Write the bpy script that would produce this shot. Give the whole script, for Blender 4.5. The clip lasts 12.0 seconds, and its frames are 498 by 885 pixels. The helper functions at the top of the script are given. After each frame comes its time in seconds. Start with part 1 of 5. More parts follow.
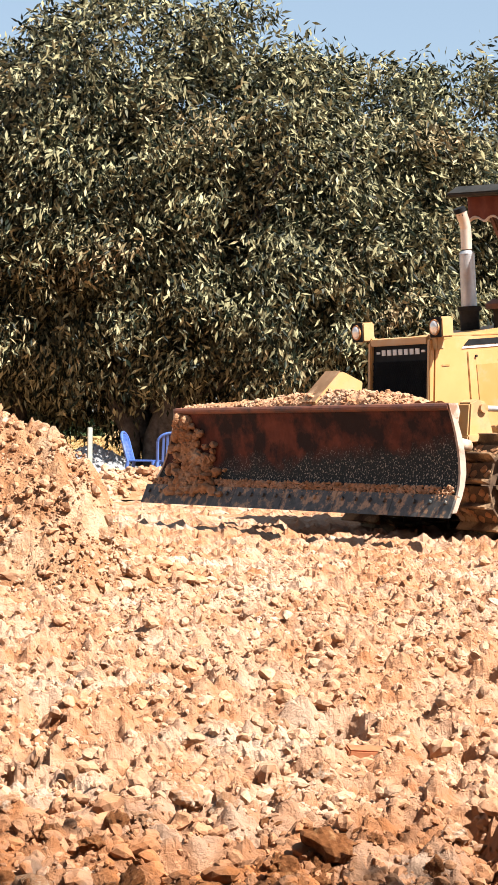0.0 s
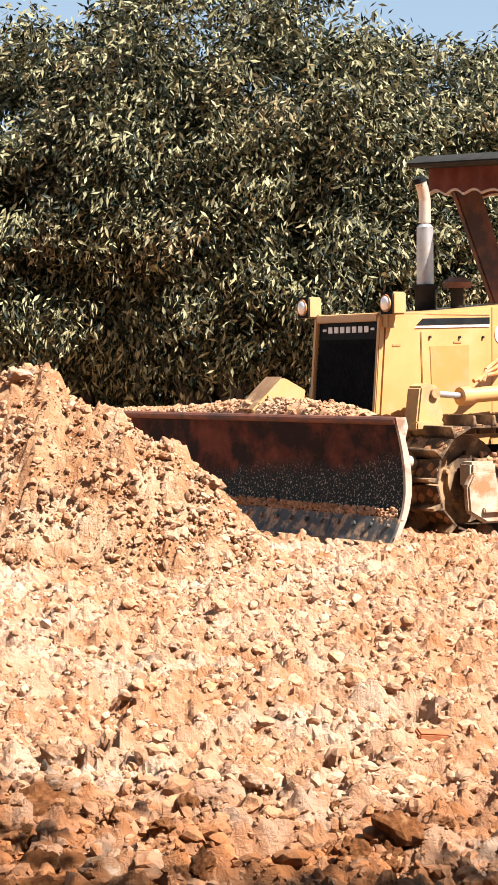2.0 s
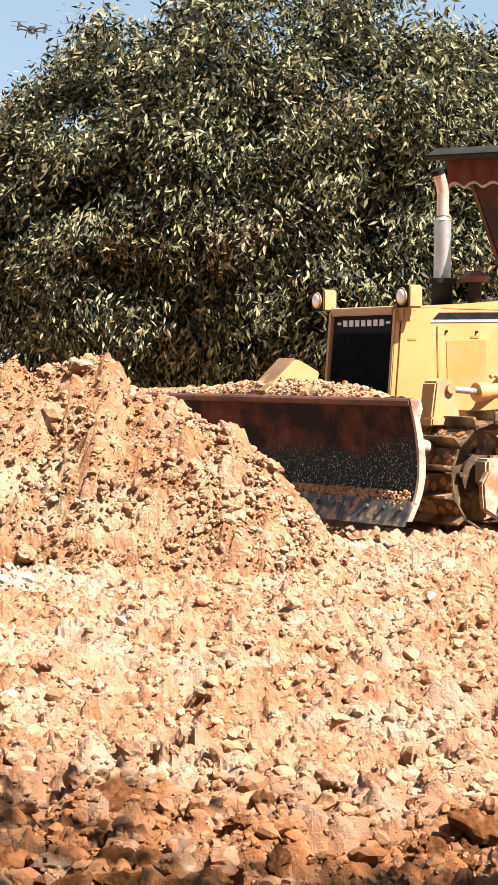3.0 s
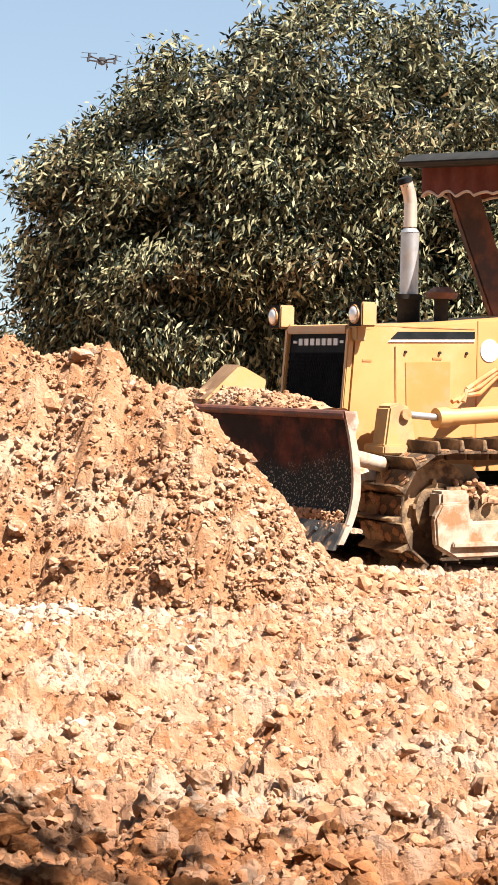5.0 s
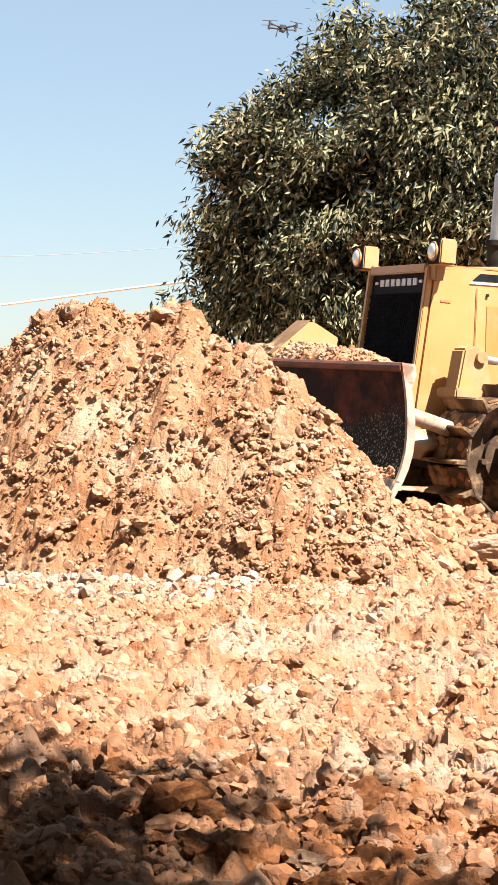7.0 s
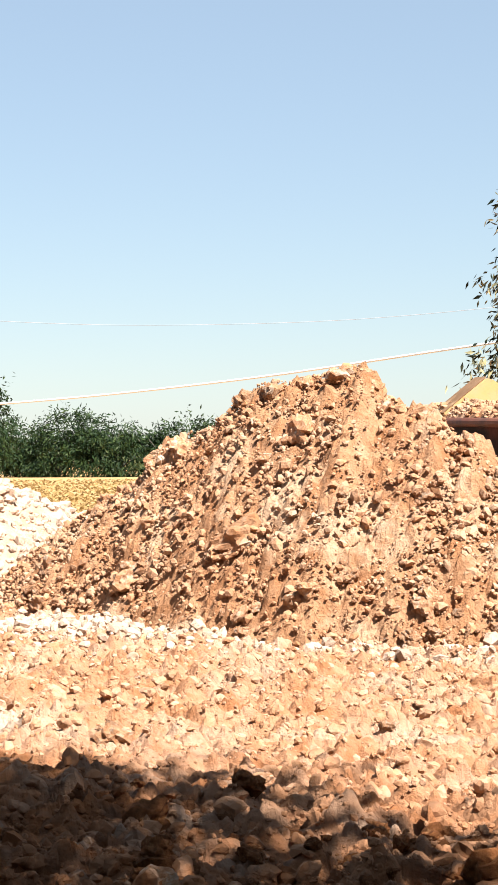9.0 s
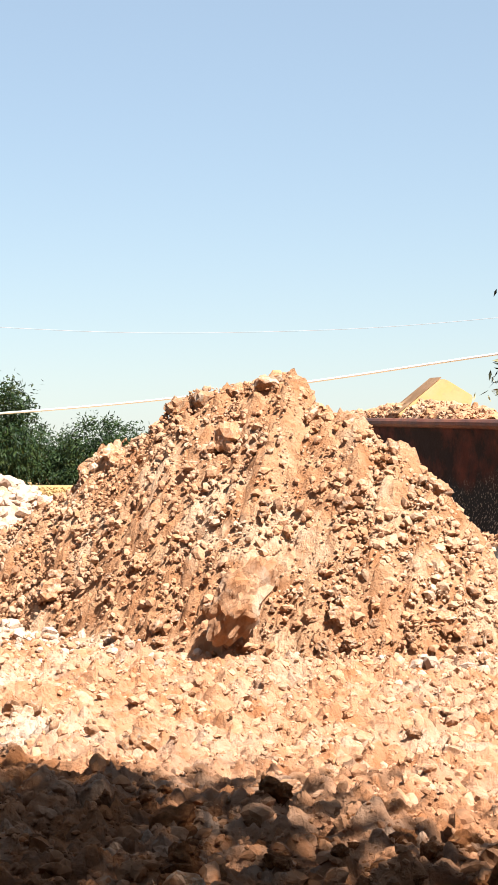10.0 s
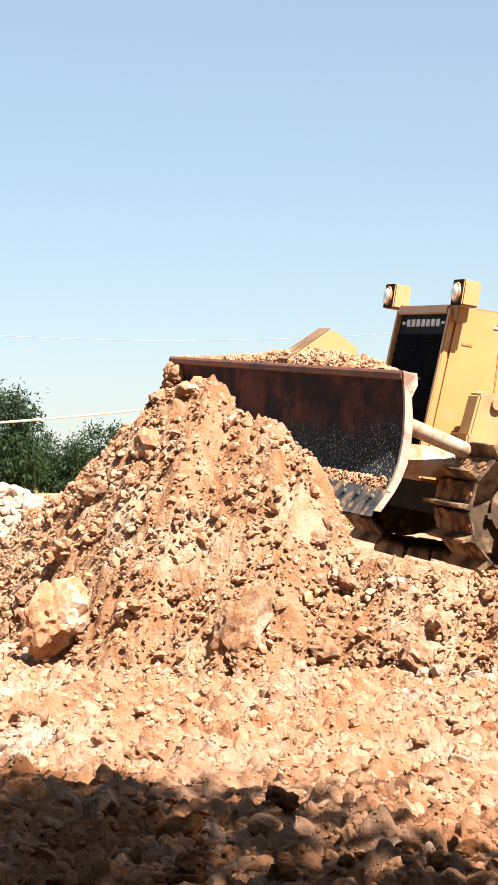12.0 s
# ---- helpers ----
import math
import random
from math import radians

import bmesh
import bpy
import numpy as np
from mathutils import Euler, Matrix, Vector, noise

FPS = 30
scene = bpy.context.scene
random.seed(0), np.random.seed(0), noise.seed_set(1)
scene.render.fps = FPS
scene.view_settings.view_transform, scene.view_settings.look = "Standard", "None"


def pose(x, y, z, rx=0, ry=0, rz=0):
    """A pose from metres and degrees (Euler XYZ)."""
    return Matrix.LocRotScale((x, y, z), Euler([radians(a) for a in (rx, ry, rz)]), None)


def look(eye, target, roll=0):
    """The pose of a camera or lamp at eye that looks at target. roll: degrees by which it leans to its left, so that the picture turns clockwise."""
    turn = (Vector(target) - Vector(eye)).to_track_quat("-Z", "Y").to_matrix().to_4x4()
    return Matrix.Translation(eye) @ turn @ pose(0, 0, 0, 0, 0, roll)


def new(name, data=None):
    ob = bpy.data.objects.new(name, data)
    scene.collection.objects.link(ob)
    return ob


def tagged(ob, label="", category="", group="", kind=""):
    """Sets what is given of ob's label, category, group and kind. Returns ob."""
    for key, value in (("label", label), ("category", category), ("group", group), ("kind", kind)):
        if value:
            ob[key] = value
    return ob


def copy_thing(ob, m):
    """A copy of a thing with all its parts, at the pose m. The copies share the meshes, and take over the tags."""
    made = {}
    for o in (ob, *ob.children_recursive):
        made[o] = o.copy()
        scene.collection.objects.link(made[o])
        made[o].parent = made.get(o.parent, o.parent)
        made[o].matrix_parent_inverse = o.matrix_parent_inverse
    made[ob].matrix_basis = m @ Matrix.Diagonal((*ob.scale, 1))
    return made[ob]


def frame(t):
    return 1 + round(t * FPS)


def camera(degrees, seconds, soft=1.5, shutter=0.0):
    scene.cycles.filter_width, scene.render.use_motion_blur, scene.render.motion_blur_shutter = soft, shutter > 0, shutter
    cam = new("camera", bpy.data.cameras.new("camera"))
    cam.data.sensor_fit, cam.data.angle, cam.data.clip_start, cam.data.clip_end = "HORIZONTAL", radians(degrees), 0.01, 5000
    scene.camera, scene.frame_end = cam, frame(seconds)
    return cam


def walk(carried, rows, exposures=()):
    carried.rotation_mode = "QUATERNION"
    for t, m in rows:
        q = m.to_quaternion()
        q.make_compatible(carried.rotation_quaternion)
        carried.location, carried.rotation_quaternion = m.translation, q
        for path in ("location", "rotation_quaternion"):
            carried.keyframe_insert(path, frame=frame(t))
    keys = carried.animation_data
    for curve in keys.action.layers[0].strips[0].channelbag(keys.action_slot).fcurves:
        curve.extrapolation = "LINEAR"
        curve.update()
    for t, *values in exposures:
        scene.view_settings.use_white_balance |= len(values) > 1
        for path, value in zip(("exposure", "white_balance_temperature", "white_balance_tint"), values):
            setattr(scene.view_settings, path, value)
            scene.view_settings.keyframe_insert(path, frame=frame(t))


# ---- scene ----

cam = camera(14.78, 12.0, soft=1.0)
CAM_ROWS = [  # seconds, yaw, pitch, roll (degrees), x, y, z
    (0, -1.543, -0.845, 0.586, 0.029, -0.023, 1.275),
    (0.5, -1.055, -0.789, 0.612, 0.022, -0.015, 1.273),
    (1, -0.316, -1.075, 0.608, 0.021, -0.01, 1.27),
    (1.5, 0, -1.196, 0.486, 0.026, -0.006, 1.271),
    (2, 0.442, -1.335, 0.403, 0.021, 0.003, 1.268),
    (2.5, 1.357, -1.444, 0.338, 0.02, 0.014, 1.262),
    (3, 2.614, -1.416, 0.25, 0.015, 0.008, 1.265),
    (5, 4.676, -0.585, 0.172, 0.014, 0.007, 1.268),
    (5.5, 5.476, -0.667, 0.202, 0.007, 0.008, 1.268),
    (6, 7.211, -0.889, 0.164, -0.002, 0.006, 1.269),
    (6.5, 9.081, -1.639, 0.09, -0.006, 0.012, 1.268),
    (6.7, 9.43, -1.66, 0.146, -0.011, 0.024, 1.267),
    (8.3, 15.676, -0.168, -0.144, -0.01, -0.023, 1.281),
    (8.5, 17.15, -0.004, -0.462, -0.008, 0.009, 1.266),
    (9, 19.219, 0.327, -0.492, -0.027, 0.005, 1.271),
    (9.5, 19.946, 0.406, -0.582, -0.027, 0.002, 1.272),
    (10, 20.049, 0.568, -0.434, -0.025, 0.005, 1.266),
    (10.5, 20.087, 0.892, -0.598, -0.016, -0.006, 1.273),
    (11, 20.457, 0.825, -0.619, -0.018, -0.005, 1.271),
    (11.5, 20.804, 0.796, -0.639, -0.02, -0.007, 1.273),
    (12, 20.224, 0.781, -0.702, -0.017, -0.005, 1.278),
]
walk(cam, [(t, pose(x, y, z, 90 + p, 0, a) @ pose(0, 0, 0, 0, 0, r)) for t, a, p, r, x, y, z in CAM_ROWS])

# ---- sky, sun, exposure ----
SUN_DIR = Vector((0.50, -0.35, 0.79)).normalized()  # towards the sun: high, to the right and a little behind the camera
world = bpy.data.worlds.new("sky")
scene.world = world
world.use_nodes = True
wn = world.node_tree.nodes
sky = wn.new("ShaderNodeTexSky")
sky.sky_type, sky.sun_disc = "NISHITA", False
sky.sun_elevation = math.asin(SUN_DIR.z)
sky.sun_rotation = math.atan2(SUN_DIR.x, SUN_DIR.y)
sky.air_density, sky.dust_density, sky.ozone_density = 1.0, 0.35, 1.4
wn["Background"].inputs["Strength"].default_value = 0.05
haze = wn.new("ShaderNodeMix")  # thin high haze over the blue
haze.data_type = "RGBA"
haze.inputs[0].default_value = 0.55
haze.inputs[7].default_value = (2.65, 3.3, 3.95, 1)
world.node_tree.links.new(sky.outputs[0], haze.inputs[6])
world.node_tree.links.new(haze.outputs[2], wn["Background"].inputs["Color"])
sun_data = bpy.data.lights.new("sun", "SUN")
sun_data.energy, sun_data.angle, sun_data.color = 5.0, radians(0.53), (1.0, 0.95, 0.90)
sun = new("sun", sun_data)
sun.matrix_basis = look(SUN_DIR * 50, (0, 0, 0))
scene.view_settings.exposure = 1.85


# ---- materials ----
def material(name, c1, c2, rough=0.8, metal=0.0, scale=6.0, bump=0.3, bump_scale=40.0, dist=0.01,
             c3=None, patch=1.2, patch_at=(0.52, 0.62), per=None, spread=0.25, coat=0.0, translucent=0.0):
    """Two-tone noise, a third tone in larger patches, a fine bump; per: Random per object or per island."""
    m = bpy.data.materials.new(name)
    m.use_nodes = True
    nt = m.node_tree
    n, l = nt.nodes, nt.links
    b = n["Principled BSDF"]
    co = n.new("ShaderNodeTexCoord").outputs["Object"]

    def noise_tex(s, detail=6.0, roughness=0.6):
        t = n.new("ShaderNodeTexNoise")
        t.inputs["Scale"].default_value, t.inputs["Detail"].default_value = s, detail
        t.inputs["Roughness"].default_value = roughness
        l.new(co, t.inputs["Vector"])
        return t.outputs["Fac"]

    def ramp(src, lo, hi):
        r = n.new("ShaderNodeMapRange")
        r.inputs["From Min"].default_value, r.inputs["From Max"].default_value = lo, hi
        l.new(src, r.inputs["Value"])
        return r.outputs["Result"]

    def mix(f, a, c):
        x = n.new("ShaderNodeMix")
        x.data_type = "RGBA"
        l.new(f, x.inputs[0])
        for v, k in ((a, 6), (c, 7)):
            if isinstance(v, tuple):
                x.inputs[k].default_value = (*v, 1)
            else:
                l.new(v, x.inputs[k])
        return x.outputs[2]

    col = mix(ramp(noise_tex(scale), 0.35, 0.65), c1, c2)
    if c3:
        col = mix(ramp(noise_tex(patch, 8.0, 0.65), *patch_at), col, c3)
    if per:
        src = (n.new("ShaderNodeNewGeometry").outputs["Random Per Island"] if per == "island"
               else n.new("ShaderNodeObjectInfo").outputs["Random"])
        hsv = n.new("ShaderNodeHueSaturation")
        v = n.new("ShaderNodeMapRange")
        v.inputs["To Min"].default_value, v.inputs["To Max"].default_value = 1 - spread, 1 + spread
        l.new(src, v.inputs["Value"])
        l.new(v.outputs[0], hsv.inputs["Value"])
        l.new(col, hsv.inputs["Color"])
        col = hsv.outputs["Color"]
    l.new(col, b.inputs["Base Color"])
    rr = n.new("ShaderNodeMapRange")
    rr.inputs["To Min"].default_value, rr.inputs["To Max"].default_value = max(rough - 0.12, 0.03), min(rough + 0.12, 1)
    l.new(noise_tex(scale * 2.3), rr.inputs["Value"])
    l.new(rr.outputs[0], b.inputs["Roughness"])
    b.inputs["Metallic"].default_value = metal
    b.inputs["Specular IOR Level"].default_value = 0.5 if rough < 0.7 else 0.1
    b.inputs["Coat Weight"].default_value = coat
    if bump:
        bp = n.new("ShaderNodeBump")
        bp.inputs["Strength"].default_value, bp.inputs["Distance"].default_value = bump, dist
        l.new(noise_tex(bump_scale, 8.0, 0.7), bp.inputs["Height"])
        l.new(bp.outputs[0], b.inputs["Normal"])
    if translucent:
        tr = n.new("ShaderNodeBsdfTranslucent")
        l.new(col, tr.inputs["Color"])
        ms = n.new("ShaderNodeMixShader")
        ms.inputs[0].default_value = translucent
        l.new(b.outputs[0], ms.inputs[1])
        l.new(tr.outputs[0], ms.inputs[2])
        l.new(ms.outputs[0], n["Material Output"].inputs["Surface"])
    return m


M_SOIL = material("ochre_soil", (0.31, 0.139, 0.0636), (0.41, 0.235, 0.138), 0.95, 0, 5, 1.0, 55, 0.03, (0.44, 0.321, 0.228), 0.9)
M_CLOD = material("soil_clod", (0.31, 0.144, 0.0672), (0.42, 0.251, 0.15), 0.95, 0, 9, 0.8, 45, 0.02, (0.45, 0.332, 0.24), 3.5, per="object", spread=0.18)
M_RUBBLE = material("soil_rubble", (0.29, 0.140, 0.066), (0.385, 0.230, 0.142), 0.95, 0, 9, 0.7, 60, 0.015, (0.41, 0.30, 0.21), 1.3, (0.52, 0.70), per="island", spread=0.18)
M_MOUND = material("dug_soil", (0.28, 0.126, 0.0564), (0.38, 0.219, 0.122), 0.95, 0, 5, 1.0, 40, 0.03, (0.43, 0.289, 0.186), 1.6)
M_PALE = material("pale_limestone", (0.44, 0.32, 0.23), (0.36, 0.23, 0.145), 0.9, 0, 7, 1.0, 40, 0.03, per="object", spread=0.1)
M_PALE_RUBBLE = material("pale_rubble", (0.46, 0.36, 0.28), (0.40, 0.27, 0.19), 0.9, 0, 7, 0.9, 40, 0.02, per="island", spread=0.22)
M_BRICK = material("red_brick", (0.26, 0.085, 0.04), (0.32, 0.13, 0.06), 0.9, 0, 20, 0.5, 90, 0.004)
M_GRAVEL = material("grey_gravel", (0.26, 0.26, 0.26), (0.38, 0.38, 0.38), 0.9, 0, 30, 0.9, 60, 0.03)
M_YELLOW = material("yellow_paint", (0.42, 0.215, 0.072), (0.45, 0.245, 0.090), 0.45, 0, 3, 0.12, 25, 0.003, (0.42, 0.28, 0.15), 2.2, (0.54, 0.74), coat=0.1)
M_PANEL = material("ochre_panel_paint", (0.36, 0.175, 0.046), (0.38, 0.195, 0.060), 0.5, 0, 4, 0.1, 25, 0.003, (0.33, 0.20, 0.09), 4.0)
M_YELLOW_DUST = material("dusty_yellow_paint", (0.42, 0.245, 0.095), (0.38, 0.255, 0.135), 0.75, 0, 6, 0.3, 30, 0.004, (0.33, 0.20, 0.10), 4.0)
M_BROWN = material("brown_slope_steel", (0.15, 0.085, 0.045), (0.21, 0.125, 0.07), 0.8, 0, 7, 0.4, 40, 0.004, (0.30, 0.19, 0.11), 5.0)
M_ORANGE = material("orange_paint", (0.42, 0.17, 0.045), (0.36, 0.13, 0.04), 0.6, 0, 6, 0.2, 30, 0.003, (0.36, 0.22, 0.11), 3.0)
M_GUARD = material("dust_caked_steel", (0.33, 0.25, 0.18), (0.42, 0.34, 0.26), 0.8, 0.0, 7, 0.6, 30, 0.008, (0.26, 0.14, 0.07), 5.0, (0.48, 0.62))
M_RUST = material("rusty_painted_steel", (0.13, 0.040, 0.022), (0.19, 0.070, 0.036), 0.65, 0.2, 5, 0.5, 50, 0.006, (0.05, 0.026, 0.022), 2.6, (0.45, 0.6))
M_EDGE = material("worn_edge_steel", (0.025, 0.028, 0.028), (0.07, 0.066, 0.06), 0.6, 0.2, 14, 0.4, 50, 0.003, (0.30, 0.18, 0.10), 9.0, (0.50, 0.60))
M_ENDPLATE = material("dusty_bare_steel", (0.27, 0.20, 0.15), (0.36, 0.28, 0.22), 0.65, 0.1, 9, 0.4, 40, 0.003, (0.17, 0.09, 0.05), 6.0, (0.50, 0.62))
M_TRACK = material("muddy_track_steel", (0.060, 0.038, 0.026), (0.13, 0.082, 0.05), 0.75, 0.2, 8, 0.8, 45, 0.01, (0.36, 0.23, 0.125), 3.0, (0.50, 0.62))
M_BLACK = material("black_paint", (0.006, 0.007, 0.008), (0.013, 0.014, 0.015), 0.72, 0, 10, 0.1)
M_DARK = material("dark_hollow_steel", (0.012, 0.011, 0.010), (0.03, 0.025, 0.02), 0.8, 0, 10, 0.2)
M_WHITE = material("white_decal", (0.60, 0.60, 0.58), (0.54, 0.54, 0.52), 0.5, 0, 12, 0.05)
M_CHROME = material("galvanised_muffler", (0.36, 0.35, 0.34), (0.48, 0.47, 0.46), 0.42, 0.7, 8, 0.15, 40, 0.002, (0.40, 0.30, 0.22), 3.0, (0.55, 0.75))
M_PIPE = material("heat_stained_pipe", (0.52, 0.42, 0.33), (0.62, 0.52, 0.43), 0.45, 0.6, 6, 0.15, 40, 0.002, (0.30, 0.18, 0.10), 3.0)
M_LENS = material("lamp_glass", (0.70, 0.66, 0.60), (0.80, 0.77, 0.72), 0.12, 0.3, 25, 0.1, 60, 0.002, coat=0.8)
M_CANVAS = material("maroon_canvas", (0.10, 0.030, 0.022), (0.15, 0.05, 0.035), 0.9, 0, 6, 0.3, 120, 0.003)
M_TRIMCLOTH = material("pale_fringe_binding", (0.45, 0.36, 0.30), (0.55, 0.45, 0.38), 0.9, 0, 10, 0.2)
M_ROOF = material("dark_canopy_sheet", (0.020, 0.020, 0.018), (0.035, 0.032, 0.028), 0.7, 0.2, 6, 0.2)
M_BLUE = material("blue_plastic", (0.045, 0.10, 0.30), (0.06, 0.12, 0.35), 0.38, 0, 4, 0.05, 20, 0.002, (0.12, 0.17, 0.32), 3.0)
M_POST = material("weathered_green_post", (0.30, 0.32, 0.27), (0.40, 0.41, 0.35), 0.85, 0, 10, 0.3)
M_BARK = material("grey_bark", (0.05, 0.042, 0.035), (0.11, 0.095, 0.08), 0.95, 0, 9, 0.9, 40, 0.02)
M_DRONE = material("dark_grey_plastic", (0.03, 0.03, 0.035), (0.06, 0.06, 0.065), 0.45, 0, 10, 0.05)
M_WIRE_W = material("white_cable", (0.80, 0.80, 0.82), (0.75, 0.75, 0.78), 0.5, 0, 3, 0.0)
M_WIRE_G = material("grey_cable", (0.22, 0.23, 0.25), (0.26, 0.26, 0.28), 0.6, 0, 3, 0.0)
M_GRASS = material("dry_grass", (0.24, 0.155, 0.06), (0.32, 0.21, 0.085), 0.9, 0, 2, 0.0, per="island", spread=0.3, translucent=0.2)


def leaf_material(name, dark, mid, dry, dry_at):
    """Foliage: each leaf its own tone, its range widened to paint in shaded gaps and sunlit leaves; dry brown patches
    over the crown, a waxy gloss.
    """
    m = bpy.data.materials.new(name)
    m.use_nodes = True
    n, l = m.node_tree.nodes, m.node_tree.links
    b = n["Principled BSDF"]
    rnd = n.new("ShaderNodeNewGeometry").outputs["Random Per Island"]
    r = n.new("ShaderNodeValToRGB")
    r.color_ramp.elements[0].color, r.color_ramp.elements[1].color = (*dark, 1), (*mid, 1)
    # a third of the leaves stay darkest, standing in for shade between boughs
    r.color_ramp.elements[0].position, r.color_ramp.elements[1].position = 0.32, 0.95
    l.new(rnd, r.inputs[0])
    t = n.new("ShaderNodeTexNoise")
    t.inputs["Scale"].default_value, t.inputs["Detail"].default_value = 0.55, 5
    l.new(n.new("ShaderNodeTexCoord").outputs["Object"], t.inputs["Vector"])
    add = n.new("ShaderNodeMath")
    add.operation = "MULTIPLY_ADD"
    l.new(rnd, add.inputs[0])
    add.inputs[1].default_value = 0.22
    l.new(t.outputs["Fac"], add.inputs[2])
    mr = n.new("ShaderNodeMapRange")
    mr.inputs["From Min"].default_value, mr.inputs["From Max"].default_value = dry_at
    l.new(add.outputs[0], mr.inputs["Value"])
    x = n.new("ShaderNodeMix")
    x.data_type = "RGBA"
    l.new(mr.outputs[0], x.inputs[0])
    l.new(r.outputs[0], x.inputs[6])
    x.inputs[7].default_value = (*dry, 1)
    l.new(x.outputs[2], b.inputs["Base Color"])
    b.inputs["Roughness"].default_value = 0.5
    b.inputs["Specular IOR Level"].default_value = 0.12
    tr = n.new("ShaderNodeBsdfTranslucent")
    l.new(x.outputs[2], tr.inputs["Color"])
    ms = n.new("ShaderNodeMixShader")
    ms.inputs[0].default_value = 0.08
    l.new(b.outputs[0], ms.inputs[1])
    l.new(tr.outputs[0], ms.inputs[2])
    l.new(ms.outputs[0], n["Material Output"].inputs["Surface"])
    return m


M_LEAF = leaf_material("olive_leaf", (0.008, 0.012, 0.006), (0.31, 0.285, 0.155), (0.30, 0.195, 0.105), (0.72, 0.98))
M_LEAF_FAR = leaf_material("far_leaf", (0.010, 0.022, 0.008), (0.034, 0.055, 0.016), (0.06, 0.055, 0.02), (0.72, 1.0))


def blade_material():
    """Rust-brown paint above, scoured dark steel below with pale scuffs; the border is ragged."""
    m = material("blade_face", (0.060, 0.018, 0.012), (0.115, 0.036, 0.022), 0.78, 0.0, 5, 0.5, 50, 0.006, (0.018, 0.011, 0.010), 2.2, (0.44, 0.56))
    n, l = m.node_tree.nodes, m.node_tree.links
    b = n["Principled BSDF"]
    old = b.inputs["Base Color"].links[0].from_socket
    co = n.new("ShaderNodeTexCoord").outputs["Object"]
    sep = n.new("ShaderNodeSeparateXYZ")
    l.new(co, sep.inputs[0])

    def tex(scale, detail):
        t = n.new("ShaderNodeTexNoise")
        t.inputs["Scale"].default_value, t.inputs["Detail"].default_value = scale, detail
        l.new(co, t.inputs["Vector"])
        return t.outputs["Fac"]

    def ranged(src, lo, hi):
        r = n.new("ShaderNodeMapRange")
        r.inputs["From Min"].default_value, r.inputs["From Max"].default_value = lo, hi
        l.new(src, r.inputs["Value"])
        return r.outputs[0]

    def blend(f, a, c):
        x = n.new("ShaderNodeMix")
        x.data_type = "RGBA"
        l.new(f, x.inputs[0])
        l.new(a, x.inputs[6])
        x.inputs[7].default_value = (*c, 1)
        return x.outputs[2]

    low = n.new("ShaderNodeMath")
    low.operation = "MULTIPLY_ADD"
    l.new(tex(3.0, 6), low.inputs[0])
    low.inputs[1].default_value = 0.42
    l.new(sep.outputs["Z"], low.inputs[2])
    climb = n.new("ShaderNodeMath")
    climb.operation = "MULTIPLY_ADD"
    l.new(sep.outputs["Y"], climb.inputs[0])
    climb.inputs[1].default_value = -0.06
    l.new(low.outputs[0], climb.inputs[2])
    low = climb
    below = ranged(low.outputs[0], 0.70, 0.56)
    col = blend(below, old, (0.016, 0.021, 0.022))
    scuff = n.new("ShaderNodeMath")
    scuff.operation = "MULTIPLY"
    l.new(ranged(tex(58.0, 2), 0.58, 0.66), scuff.inputs[0])
    l.new(ranged(low.outputs[0], 0.70, 0.50), scuff.inputs[1])
    col = blend(scuff.outputs[0], col, (0.30, 0.27, 0.22))
    l.new(col, b.inputs["Base Color"])
    return m


M_BLADE = blade_material()


# ---- mesh helpers ----
rng = np.random.default_rng(7)


def mesh_of(bm, name, mat, smooth=False):
    me = bpy.data.meshes.new(name)
    bm.to_mesh(me)
    bm.free()
    mats = mat if isinstance(mat, (list, tuple)) else [mat]
    for q in mats:
        me.materials.append(q)
    if smooth:
        me.shade_smooth()
    return me


def part(name, bm, mat, parent=None, label="", smooth=False):
    """One mesh object, under its thing or part."""
    ob = new(name, mesh_of(bm, name, mat, smooth))
    ob.parent = parent
    if label:
        ob["label"] = label
    return ob


def arrays_mesh(name, verts, faces, mat, smooth=False):
    """A mesh from numpy arrays of vertices and equal-sided faces."""
    me = bpy.data.meshes.new(name)
    k = faces.shape[1]
    me.vertices.add(len(verts))
    me.vertices.foreach_set("co", np.asarray(verts, dtype=np.float32).ravel())
    me.loops.add(faces.size)
    me.loops.foreach_set("vertex_index", np.asarray(faces, dtype=np.int32).ravel())
    me.polygons.add(len(faces))
    me.polygons.foreach_set("loop_start", np.arange(0, faces.size, k, dtype=np.int32))
    me.update(calc_edges=True)
    me.materials.append(mat)
    if smooth:
        me.shade_smooth()
    else:
        me.shade_flat()
    return me


def box(bm, lo, hi, bevel=0.0, m=None):
    """A bevelled box between two corners, added to bm."""
    c = [(a + b) / 2 for a, b in zip(lo, hi)]
    s = [abs(b - a) for a, b in zip(lo, hi)]
    made = bmesh.ops.create_cube(bm, size=1, matrix=(m or Matrix()) @ Matrix.Translation(c) @ Matrix.Diagonal((*s, 1)))["verts"]
    if bevel:
        es = list({e for v in made for e in v.link_edges})
        bmesh.ops.bevel(bm, geom=es, offset=bevel, segments=2, affect="EDGES")
    return bm


def rod(bm, a, b, r1, r2=None, n=14):
    """A round bar from a to b, added to bm."""
    a, b = Vector(a), Vector(b)
    d = b - a
    m = Matrix.Translation((a + b) / 2) @ d.to_track_quat("Z", "Y").to_matrix().to_4x4()
    bmesh.ops.create_cone(bm, cap_ends=True, segments=n, radius1=r1, radius2=r1 if r2 is None else r2, depth=d.length, matrix=m)
    return bm


